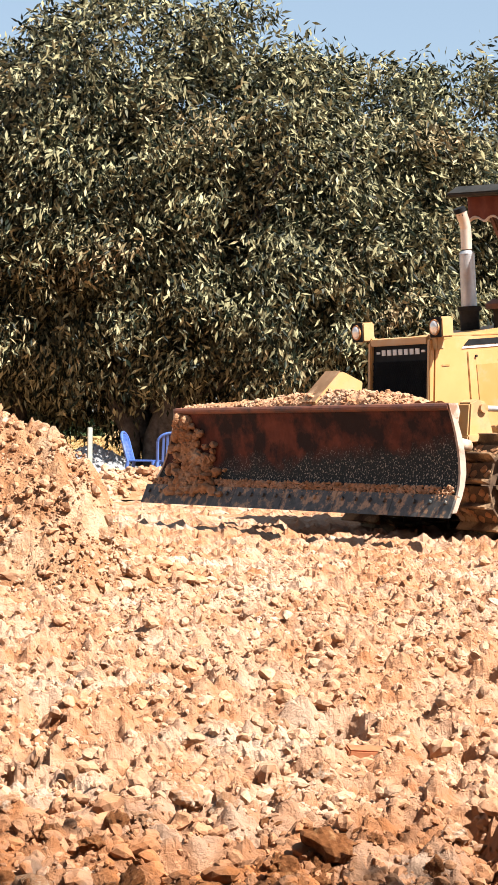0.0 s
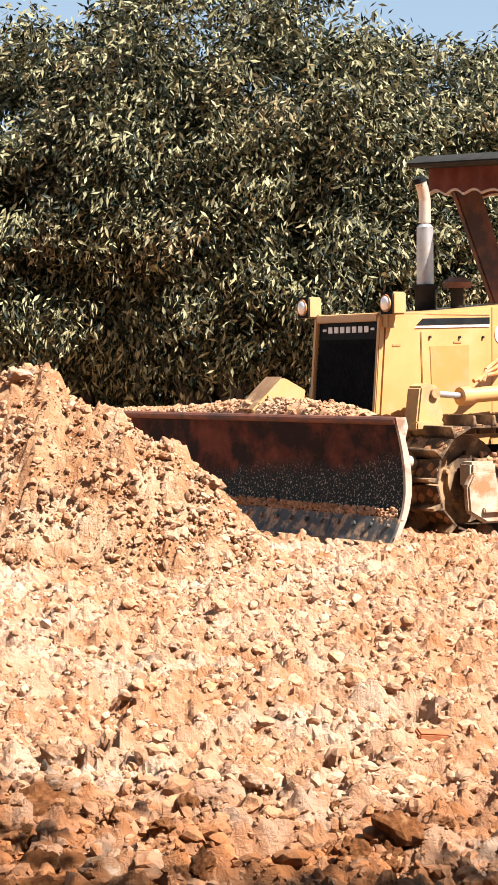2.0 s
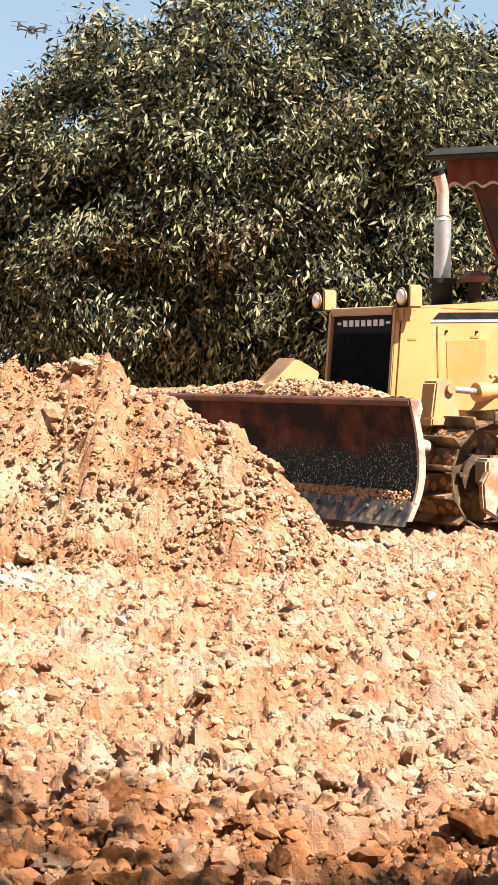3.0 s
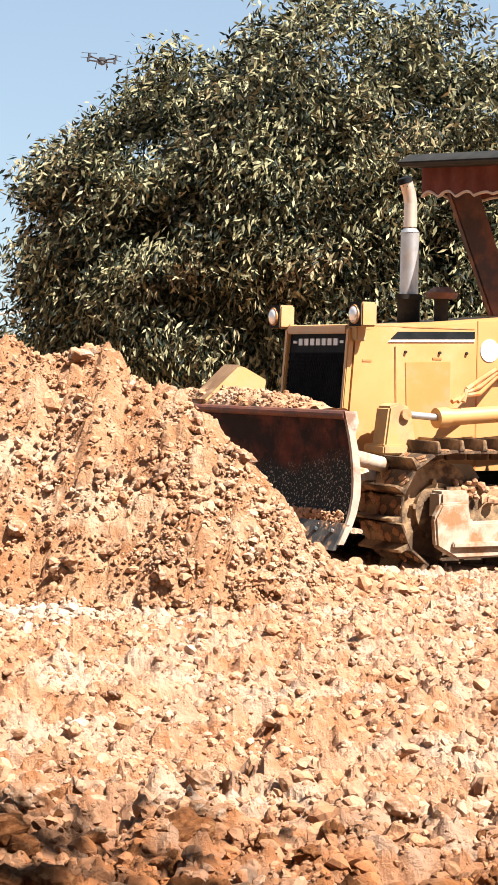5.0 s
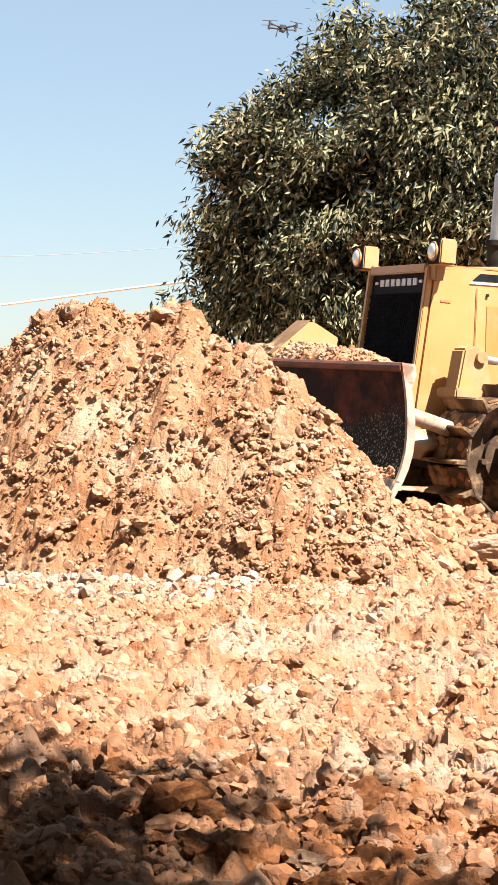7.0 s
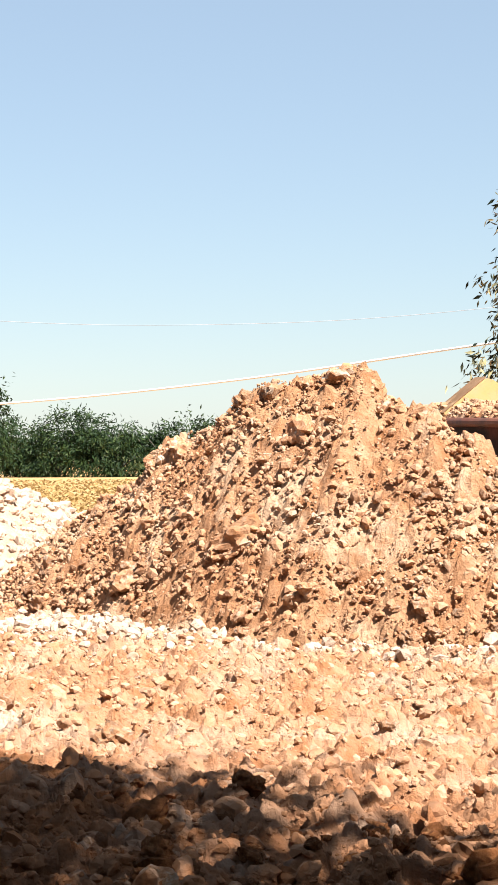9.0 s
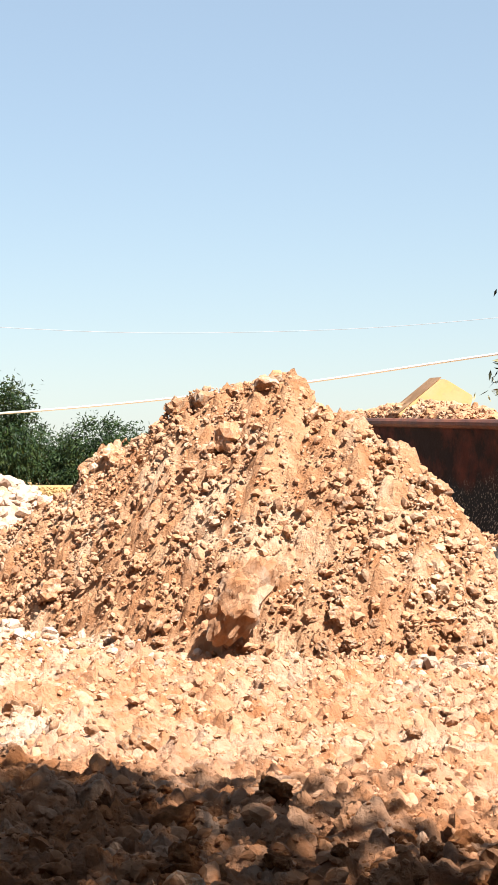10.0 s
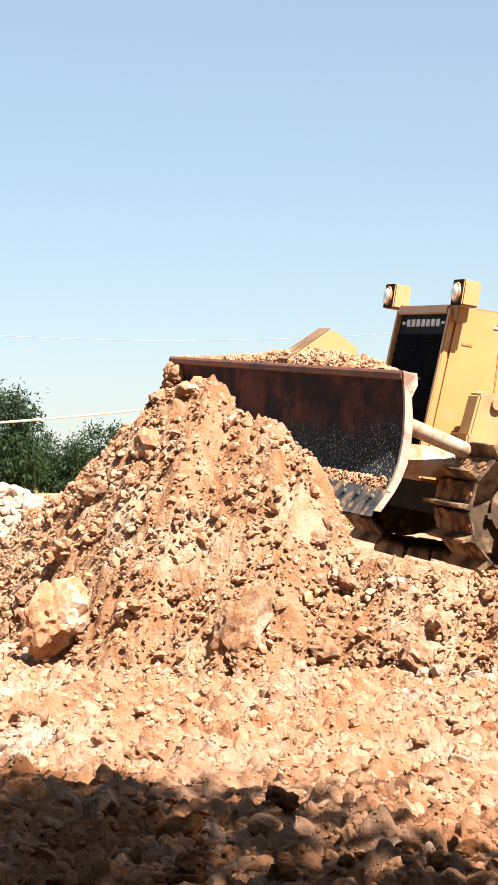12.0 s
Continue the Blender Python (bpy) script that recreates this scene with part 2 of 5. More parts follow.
def vnoise(x, y, seed=0):
    """Smooth value noise on arrays."""
    xi, yi = np.floor(x).astype(np.int64), np.floor(y).astype(np.int64)
    fx, fy = x - xi, y - yi
    fx, fy = fx * fx * (3 - 2 * fx), fy * fy * (3 - 2 * fy)

    def h(a, b):
        v = (a * 374761393 + b * 668265263 + seed * 974634777) & 0xFFFFFFFF
        v = ((v ^ (v >> 13)) * 1274126177) & 0xFFFFFFFF
        return ((v ^ (v >> 16)) & 0xFFFF) / 65535.0

    return (h(xi, yi) * (1 - fx) + h(xi + 1, yi) * fx) * (1 - fy) + (h(xi, yi + 1) * (1 - fx) + h(xi + 1, yi + 1) * fx) * fy


def fbm(x, y, octaves=4, seed=0):
    s, a, tot = 0.0, 1.0, 0.0
    for k in range(octaves):
        s = s + a * vnoise(x * 2 ** k, y * 2 ** k, seed + k)
        tot += a
        a *= 0.55
    return s / tot - 0.5


def cells(x, y, seed=0):
    """Distance to the nearest scattered point and that point's own random number."""
    xi, yi = np.floor(x), np.floor(y)
    best, val = np.full(np.shape(x), 9.0), np.zeros(np.shape(x))
    for dx in (-1, 0, 1):
        for dy in (-1, 0, 1):
            cx, cy = xi + dx, yi + dy
            px, py = cx + vnoise(cx, cy, seed + 11), cy + vnoise(cx, cy, seed + 23)
            d = np.hypot(x - px, y - py)
            near = d < best
            best, val = np.where(near, d, best), np.where(near, vnoise(cx, cy, seed + 37), val)
    return best, val


def clods(x, y, size, seed):
    """Height of a layer of packed lumps of that size."""
    d, v = cells(x / size, y / size, seed)
    return np.clip(0.62 - d, 0, 1) * np.where(v > 0.45, v, 0.15) * size


def ground_z(x, y):
    """The fill: low by the camera, a little higher where the machine works, flat beyond."""
    t = np.clip((y - 6.0) / 5.0, 0, 1)
    return 0.12 * t * t * (3 - 2 * t) - 0.10 * np.clip((y - 40) / 60, 0, 1)


def rough_z(x, y):
    """The ground with its bumps and clods."""
    near = np.clip((34 - np.hypot(x, y)) / 16, 0, 1)
    fore = np.clip((7.6 - y) / 2.0, 0, 1)
    z = ground_z(x, y) + near * (0.10 * fbm(x * 0.9, y * 0.9, 4, 3) + 0.05 * fbm(x * 5, y * 5, 4, 9))
    z = z + near * (1.0 * clods(x, y, 0.085, 5) + 1.1 * clods(x + 3.1, y, 0.050, 15) + 0.7 * clods(x, y + 1.7, 0.19, 25) + 0.07 * fbm(x * 13, y * 13, 3, 19))
    pits = np.clip(vnoise(x * 3.3, y * 3.3, 101) - 0.80, 0, 1)
    z = z - near * (0.9 * pits + 1.5 * np.clip(vnoise(x * 8, y * 8, 131) - 0.84, 0, 1))
    return z + fore * (0.30 * clods(x, y, 0.22, 41) + 0.08 * fbm(x * 2.2, y * 2.2, 3, 77))


# ---- ground: one polar sheet to the horizon ----
def build_ground():
    az = np.concatenate([np.linspace(-math.pi, radians(-31), 26)[:-1], np.linspace(radians(-31), radians(13), 460),
                         np.linspace(radians(13), math.pi, 32)[1:-1]])
    r = np.concatenate([np.geomspace(0.005, 4.6, 16)[:-1], np.geomspace(4.6, 17, 480), np.geomspace(17, 40, 90)[1:], np.geomspace(40, 3000, 30)[1:]])
    A, R = np.meshgrid(az, r)
    X, Y = R * np.sin(A), R * np.cos(A)
    Z = rough_z(X, Y)
    verts = np.stack([X.ravel(), Y.ravel(), Z.ravel()], 1)
    nr, na = A.shape
    i = np.arange(nr - 1)[:, None] * na
    j = np.arange(na)[None, :]
    k = (j + 1) % na
    quads = np.stack([i + j, i + na + j, i + na + k, i + k], -1).reshape(-1, 4)[:, ::-1]
    me = arrays_mesh("ground", verts, quads, M_GROUND)
    ob = new("ground", me)
    return tagged(ob, "cloddy ochre fill soil giving way to dry grass", "ground", kind="structure")


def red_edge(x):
    """How far out the moist red-brown strip before the camera, darkened for shade, reaches."""
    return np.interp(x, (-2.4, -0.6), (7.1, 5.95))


def soil_zones(m, grass=False):
    """Lays the ground's zones over a soil: a moist red strip darkened for shade, a pale stony track, and dry grass far
    off.
    """
    n, l = m.node_tree.nodes, m.node_tree.links
    b = n["Principled BSDF"]
    col = b.inputs["Base Color"].links[0].from_socket
    co = n.new("ShaderNodeTexCoord").outputs["Object"]
    sep = n.new("ShaderNodeSeparateXYZ")
    l.new(co, sep.inputs[0])

    def tex(scale, detail=4.0):
        t = n.new("ShaderNodeTexNoise")
        t.inputs["Scale"].default_value, t.inputs["Detail"].default_value = scale, detail
        l.new(co, t.inputs["Vector"])
        return t.outputs["Fac"]

    def ranged(src, lo, hi, a=0.0, c=1.0):
        r = n.new("ShaderNodeMapRange")
        for k, v in (("From Min", lo), ("From Max", hi), ("To Min", a), ("To Max", c)):
            r.inputs[k].default_value = v
        l.new(src, r.inputs["Value"])
        return r.outputs[0]

    def sums(op, a, c, d=None):
        q = n.new("ShaderNodeMath")
        q.operation = op
        for k, v in enumerate((a, c, d)):
            if v is None:
                continue
            if isinstance(v, float):
                q.inputs[k].default_value = v
            else:
                l.new(v, q.inputs[k])
        return q.outputs[0]

    def over(f, a, c):
        x = n.new("ShaderNodeMix")
        x.data_type = "RGBA"
        l.new(f, x.inputs[0])
        l.new(a, x.inputs[6])
        if isinstance(c, tuple):
            x.inputs[7].default_value = (*c, 1)
        else:
            l.new(c, x.inputs[7])
        return x.outputs[2]

    # pale crushed stone where the machine has run
    off = sums("ABSOLUTE", sums("ADD", sums("MULTIPLY_ADD", tex(0.9), 1.2, sep.outputs["Y"]), -12.05), 0.0)
    band = sums("MULTIPLY", ranged(off, 0.75, 0.15), ranged(sep.outputs["X"], -1.2, -2.2))
    band = sums("MULTIPLY", band, ranged(tex(5.0), 0.35, 0.6, 0.25, 0.85))
    col = over(band, col, (0.48, 0.37, 0.28))
    # moist red-brown soil, its tone lowered to deepen the shadow that falls here
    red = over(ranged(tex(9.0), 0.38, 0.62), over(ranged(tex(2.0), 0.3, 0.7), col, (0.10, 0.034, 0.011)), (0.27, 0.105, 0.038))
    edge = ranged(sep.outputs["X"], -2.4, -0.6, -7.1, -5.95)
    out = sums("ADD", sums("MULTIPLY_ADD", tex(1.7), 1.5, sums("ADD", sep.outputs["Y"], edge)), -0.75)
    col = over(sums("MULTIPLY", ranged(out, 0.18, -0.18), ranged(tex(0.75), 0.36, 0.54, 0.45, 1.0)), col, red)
    if grass:
        dry = over(tex(0.25), over(ranged(tex(3.0), 0.3, 0.7), col, (0.26, 0.17, 0.06)), (0.38, 0.255, 0.105))
        col = over(ranged(sums("MULTIPLY_ADD", tex(0.5), 5.0, sep.outputs["Y"]), 36.0, 38.5), col, dry)
    l.new(col, b.inputs["Base Color"])
    return m


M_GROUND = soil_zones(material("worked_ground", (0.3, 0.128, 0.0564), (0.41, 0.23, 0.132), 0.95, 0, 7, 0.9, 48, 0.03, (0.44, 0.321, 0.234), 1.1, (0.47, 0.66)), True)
M_STREWN = soil_zones(material("strewn_rubble", (0.30, 0.147, 0.072), (0.40, 0.250, 0.160), 0.95, 0, 9, 0.7, 60, 0.015, (0.43, 0.325, 0.24), 1.3, (0.52, 0.70), per="island", spread=0.2))
# red clods for the same strip, with foreground shade put into their colour
M_RED_CLOD = material("moist_shaded_red_clod", (0.13, 0.046, 0.015), (0.26, 0.102, 0.037), 0.9, 0, 9, 0.9, 45, 0.02, (0.36, 0.19, 0.085), 4.0, (0.55, 0.7), per="object", spread=0.2)
ground = build_ground()


# ---- stones ----
def stone_mesh(name, mat, seed, detail=3, rough=0.30, flat=0.72):
    """A broken lump about one metre across: an icosphere chipped by planes."""
    q = np.random.default_rng(seed)
    bm = bmesh.new()
    bmesh.ops.create_icosphere(bm, subdivisions=detail, radius=0.5)
    planes = [(Vector(q.normal(size=3)).normalized(), 0.34 + 0.14 * q.random()) for _ in range(8)]
    off = Vector(q.random(3) * 50)
    for v in bm.verts:
        for nrm, d in planes:
            over = v.co.dot(nrm) - d
            if over > 0:
                v.co -= nrm * over * 0.9
        p = v.co.copy()
        v.co *= 1 + rough * (1.1 * noise.noise(p * 2.6 + off) + 0.8 * noise.noise(p * 6 + off) + 0.5 * noise.noise(p * 13 + off))
        if detail == 1:
            v.co *= 0.84 + 0.32 * q.random()
    bmesh.ops.scale(bm, vec=(1, 0.7 + 0.3 * q.random(), flat), verts=bm.verts)
    me = mesh_of(bm, name, mat)
    return me


def stone_arrays(n, seed, detail=1):
    """n base lumps as arrays of vertices and triangles, to be scattered in one joined mesh."""
    out = []
    for k in range(n):
        me = stone_mesh("lump", M_RUBBLE, seed + k, detail)
        v = np.empty(len(me.vertices) * 3, dtype=np.float32)
        me.vertices.foreach_get("co", v)
        f = np.empty(len(me.polygons) * 3, dtype=np.int32)
        me.polygons.foreach_get("vertices", f)
        out.append((v.reshape(-1, 3), f.reshape(-1, 3)))
        bpy.data.meshes.remove(me)
    return out


LUMPS = stone_arrays(14, 100, 1)
LUMPS_FINE = stone_arrays(10, 200, 2)


def scatter(name, xyz, sizes, mat, seed, lumps=None, lift=0.15):
    """One mesh of many lumps at those places and sizes, each turned at random."""
    q = np.random.default_rng(seed)
    lumps = lumps or LUMPS
    vs, fs, base = [], [], 0
    for p, s in zip(xyz, sizes):
        v, f = lumps[q.integers(len(lumps))]
        e = Euler(q.random(3) * (0.9, 0.9, 6.3)).to_matrix()
        w = v @ np.array(e).T * s * (0.75 + 0.5 * q.random(3)) + p + (0, 0, s * lift)
        vs.append(w)
        fs.append(f + base)
        base += len(v)
    return arrays_mesh(name, np.vstack(vs), np.vstack(fs), mat)


def ground_stones():
    # uncounted small rubble over the worked ground
    n = 54000
    a = np.radians(rng.uniform(-30, 11, n))
    r = np.exp(rng.uniform(np.log(4.8), np.log(16.0), n))
    x, y = r * np.sin(a), r * np.cos(a)
    s = np.clip(rng.lognormal(np.log(0.021), 0.60, n), 0.009, 0.09)
    band = np.exp(-((y - 10.6 - 0.15 * x) / 0.9) ** 2)
    keep = rng.random(n) < 0.55 + 0.45 * band
    x, y, s = x[keep], y[keep], s[keep]
    for big in (False, True):
        pick = (s > 0.05) == big
        me = scatter("rubble", np.stack([x, y, rough_z(x, y)], 1)[pick], s[pick], M_STREWN, 1, LUMPS_FINE if big else LUMPS, 0.05)
        tagged(new("rubble", me), "broken clods strewn on ochre fill" if big else "small crumbs and stones strewn on ochre fill", "rubble", kind="stuff")
    # the pale stony strip at the heap's foot
    n = 3600
    x, y = rng.uniform(-8.5, -1.8, n), 11.15 + 0.45 * rng.normal(size=n)
    s = np.clip(rng.lognormal(np.log(0.04), 0.5, n), 0.015, 0.14)
    me = scatter("pale_rubble", np.stack([x, y, rough_z(x, y)], 1), s, M_PALE_RUBBLE, 2)
    tagged(new("pale_rubble", me), "pale broken limestone strewn along the heap's foot", "rubble", kind="stuff")
    # clods large enough to pick apart
    kinds = [stone_mesh("stone", M_CLOD, 300 + k, 3, 0.42) for k in range(14)]
    moist_shaded = [stone_mesh("stone", M_RED_CLOD, 300 + k, 3, 0.42) for k in range(14)]
    for k in range(290):
        fore = k < 150
        a = math.radians(rng.uniform(-29, 10))
        r = rng.uniform(4.7, 6.6) if fore else rng.uniform(6.4, 13.5)
        x, y = r * math.sin(a), r * math.cos(a)
        s = float(np.clip(rng.lognormal(math.log(0.085 if fore else 0.065), 0.40), 0.04, 0.19))
        ob = new("stone", (moist_shaded if y < red_edge(x) + rng.normal() * 0.3 - 0.15 and rng.random() < 0.75 else kinds)[int(rng.integers(len(kinds)))])
        ob.parent = ground
        z = float(rough_z(np.array([x]), np.array([y]))[0])
        ob.matrix_basis = pose(x, y, z + 0.12 * s, *rng.uniform(-25, 25, 2), rng.uniform(0, 360)) @ Matrix.Diagonal((s, s * 0.9, s * 0.9, 1))


ground_stones()


def brick_fragment():
    bm = bmesh.new()
    box(bm, (-0.085, -0.04, 0), (0.085, 0.04, 0.05), 0.006)
    for v in bm.verts:
        v.co += Vector((noise.noise(v.co * 30), noise.noise(v.co * 31 + Vector((9, 0, 0))), 0)) * 0.008
    ob = part("brick_fragment", bm, M_BRICK)
    x, y = 0.655, 6.85
    ob.matrix_basis = pose(x, y, float(rough_z(np.array([x]), np.array([y]))[0]) + 0.01, 6, 4, 8)
    tagged(ob, "broken red clay brick lying on the soil", "brick")


brick_fragment()


# ---- the pushed mound of soil ----
MOUND_X = np.array([-6.55, -6.2, -5.8, -5.4, -5.1, -4.56, -4.19, -3.85, -3.55, -3.34, -3.14, -3.0, -2.8, -2.6, -2.42, -2.28, -2.12, -1.95, -1.7])
MOUND_H = np.array([-0.2, 0.06, 0.30, 0.42, 0.56, 0.86, 1.08, 1.34, 1.54, 1.57, 1.54, 1.38, 1.30, 1.25, 1.10, 0.84, 0.52, 0.18, -0.2])


FLANK_X = np.array([-6.55, -6.2, -5.8, -5.4, -5.0, -4.85, -4.45, -4.2, -3.95, -3.65, -3.4, -3.1, -2.9])
FLANK_H = np.array([-0.2, 0.10, 0.42, 0.68, 0.94, 1.12, 1.24, 1.38, 1.52, 1.56, 1.42, 0.95, -0.2])
BERM_X = np.array([-2.75, -2.5, -2.2, -1.9, -1.5, -1.1, -0.6, -0.2, 0.0])
BERM_H = np.array([-0.2, 0.26, 0.40, 0.44, 0.42, 0.38, 0.30, 0.12, -0.2])
TOE_X = np.array([-3.05, -2.85, -2.6, -2.37, -2.1, -1.98, -1.8, -1.6, -1.4, -1.2])
TOE_H = np.array([-0.2, 0.90, 1.20, 1.12, 0.92, 0.76, 0.58, 0.33, 0.05, -0.2])


def ridge_y(x):
    return 12.3 - 0.40 * (np.clip(x, -5, -1.5) + 3.5)


def mound_z(x, y, px, ph):
    """Height of a heap piece whose crest follows the profile px, ph along the common ridge."""
    h = np.interp(x, px, ph)
    w = 0.32 + 0.74 * np.maximum(h, 0)
    v = np.clip(np.abs(y - ridge_y(x)) / w, 0, 1.6)
    z = (h + 0.20) * (1 - v ** 1.3)
    return 0.04 + np.maximum(z, -0.45) + np.clip(h, 0, 0.5) * (0.34 * fbm(x * 1.3, y * 1.3, 4, 51) + 0.20 * fbm(x * 6, y * 6, 3, 61))


def build_mound(px, ph, label, n_crumbs, n_clods, blocks, seed, sink=0.0):
    """One piece of the heap: a crumbling surface, joined crumbs, clods that can be picked apart."""
    x0, x1 = px[0] - 0.1, px[-1] + 0.1
    nx = int((x1 - x0) / 0.0155)
    X, Y = np.meshgrid(np.linspace(x0, x1, nx), np.linspace(10.4, 14.4, 250))
    q = np.random.default_rng(seed)
    Xj, Yj = X + q.uniform(-0.012, 0.012, X.shape), Y + q.uniform(-0.012, 0.012, X.shape)
    Z = mound_z(Xj, Yj, px, ph) + 0.75 * clods(Xj, Yj, 0.13, 71) + 1.1 * clods(Xj, Yj, 0.065, 81) + 0.4 * clods(Xj, Yj, 0.30, 91) + 0.16 * fbm(Xj * 11, Yj * 11, 4, 96) - 0.06 - sink
    verts = np.stack([Xj.ravel(), Yj.ravel(), Z.ravel()], 1)
    i = (np.arange(249)[:, None] * nx + np.arange(nx - 1)[None, :]).ravel()
    top = new("soil_mound", None)
    tagged(top, label, "soil heap", group="pieces of the pushed heap")
    body = new("heap_body", arrays_mesh("heap_body", verts, np.stack([i, i + 1, i + nx + 1, i + nx], 1), M_MOUND))
    body.parent = top
    n = n_crumbs
    x = q.uniform(px[1], px[-2], n)
    h = np.interp(x, px, ph)
    y = ridge_y(x) - (0.30 + 0.72 * h) * q.uniform(-0.25, 1.15, n)
    size = np.clip(q.lognormal(math.log(0.021), 0.65, n), 0.009, 0.09)
    rub = new("heap_rubble", scatter("heap_rubble", np.stack([x, y, mound_z(x, y, px, ph) - sink], 1), size, M_RUBBLE, seed, lift=0.0))
    rub.parent = top
    tagged(rub, kind="stuff")
    kinds = [stone_mesh("clod", M_CLOD, 400 + k, 3, 0.40) for k in range(10)]
    spots = [(bx, by, bs, -0.18) for bx, by, bs in blocks]
    for k in range(n_clods):
        bx = q.uniform(px[1] + 0.1, px[-2] - 0.1)
        bh = float(np.interp(bx, px, ph))
        by = float(ridge_y(bx)) - (0.30 + 0.72 * bh) * (q.uniform(0.7, 1.1) if q.random() < 0.5 else q.uniform(-0.1, 1.0))
        spots.append((bx, by, float(np.clip(q.lognormal(math.log(0.08), 0.45), 0.04, 0.22)), 0.05))
    for bx, by, bs, up in spots:
        ob = new("clod", kinds[int(q.integers(len(kinds)))])
        ob.parent = top
        bz = float(mound_z(np.array([bx]), np.array([by]), px, ph)[0]) + up * bs - sink
        ob.matrix_basis = pose(bx, by, bz, *q.uniform(-45, 45, 2), q.uniform(0, 360)) @ Matrix.Diagonal((bs, bs * 0.85, bs * 0.9, 1))
    return top


mound = build_mound(MOUND_X, MOUND_H, "tall heap of freshly dug ochre soil and clods before the blade", 8000, 110,
                    ((-3.32, 12.2, 0.28), (-3.58, 12.3, 0.22), (-3.0, 12.0, 0.18), (-3.5, 11.9, 0.26), (-2.75, 11.95, 0.18)), 31)
shoulder = build_mound(FLANK_X, FLANK_H, "broad flank of dug ochre soil slumping off the heap", 6000, 70, ((-4.62, 12.6, 0.24), (-4.1, 12.5, 0.20), (-3.85, 12.35, 0.24)), 32, 0.012)
toe = build_mound(TOE_X, TOE_H, "steep toe of loose ochre soil spilling before the blade", 3500, 45, ((-2.4, 11.8, 0.16), (-2.1, 11.7, 0.18)), 33, 0.02)
berm = build_mound(BERM_X, BERM_H, "low berm of loose ochre soil spilled under the lifted blade", 2500, 40, ((-1.2, 11.4, 0.14), (-1.7, 11.4, 0.16)), 34, 0.03)


def big_boulder(seed, size, mat, label):
    me = stone_mesh("boulder", mat, seed, 4, 0.34, 0.85)
    me.transform(Matrix.Diagonal((size * 1.15, size * 0.8, size * 0.7, 1)))
    return tagged(new("boulder", me), label, "boulder", group="boulders rolling off the heap")


BOULDERS = [big_boulder(500, 0.36, M_CLOD, "large ochre clod tumbling off the soil heap"),
            big_boulder(501, 0.46, M_CLOD, "large pale-ochre boulder tumbling down the soil heap"),
            big_boulder(502, 0.45, M_CLOD, "largest ochre clod sliding down the soil heap"),
            big_boulder(503, 0.26, M_PALE, "pale angular boulder tumbling off the soil heap")]


# ---- other heaps ----
def heap(name, cx, cy, rx, ry, h, mat, label, category, clod_mat, n_clods, size, seed, base=0.15):
    """A still heap: a domed mesh with its stones."""
    q = np.random.default_rng(seed)
    a, r = np.meshgrid(np.linspace(0, 2 * math.pi, 161)[:-1], np.linspace(0, 1, 50))
    top = new(name, None)
    x, y = cx + rx * r * np.cos(a), cy + ry * r * np.sin(a)

    def zz(x, y):
        d = np.hypot((x - cx) / rx, (y - cy) / ry)
        return base - 0.05 + h * np.clip(1 - d ** 1.4, 0, 1) * (1 + 0.5 * fbm(x * 1.6, y * 1.6, 4, seed)) + np.clip(1.02 - d, 0, 0.3) * (0.30 * fbm(x * 7, y * 7, 4, seed + 5) + 2.2 * clods(x, y, 0.07, seed))

    v = np.stack([x.ravel(), y.ravel(), zz(x, y).ravel()], 1)
    i = np.arange(49)[:, None] * 160
    j = np.arange(160)[None, :]
    k = (j + 1) % 160
    f = np.stack([i + j, i + 160 + j, i + 160 + k, i + k], -1).reshape(-1, 4)
    b = new("heap_body", arrays_mesh("heap_body", v, f, mat))
    b.parent = top
    if n_clods:
        rr, aa = np.sqrt(q.random(n_clods)), q.random(n_clods) * 2 * math.pi
        x, y = cx + rx * rr * np.cos(aa), cy + ry * rr * np.sin(aa)
        s = np.clip(q.lognormal(math.log(size), 0.45, n_clods), size * 0.4, size * 2.6)
        o = new("heap_rubble", scatter("heap_rubble", np.stack([x, y, zz(x, y)], 1), s, clod_mat, seed, LUMPS_FINE))
        o.parent = top
        tagged(o, kind="stuff")
    return tagged(top, label, category)


heap("rock_heap", -9.3, 17.3, 2.1, 1.7, 1.0, M_PALE, "heap of pale broken limestone blocks", "rock heap", M_PALE_RUBBLE, 2600, 0.07, 61, 0.2)
heap("gravel_heap", -1.75, 33.0, 0.95, 0.9, 0.52, M_GRAVEL, "low heap of pale grey gravel by the trees", "gravel heap", M_GRAVEL, 500, 0.03, 62, 0.22)
heap("rubble_ridge", -1.7, 12.9, 1.8, 0.9, 0.42, M_SOIL, "low ridge of loose ochre rubble on the fill", "rubble", M_RUBBLE, 1500, 0.055, 63, 0.2)
heap("rubble_ridge", -0.9, 25.5, 2.2, 0.6, 0.35, M_MOUND, "low ridge of red-brown rubble behind the machine", "rubble", M_RUBBLE, 600, 0.08, 64, 0.2)


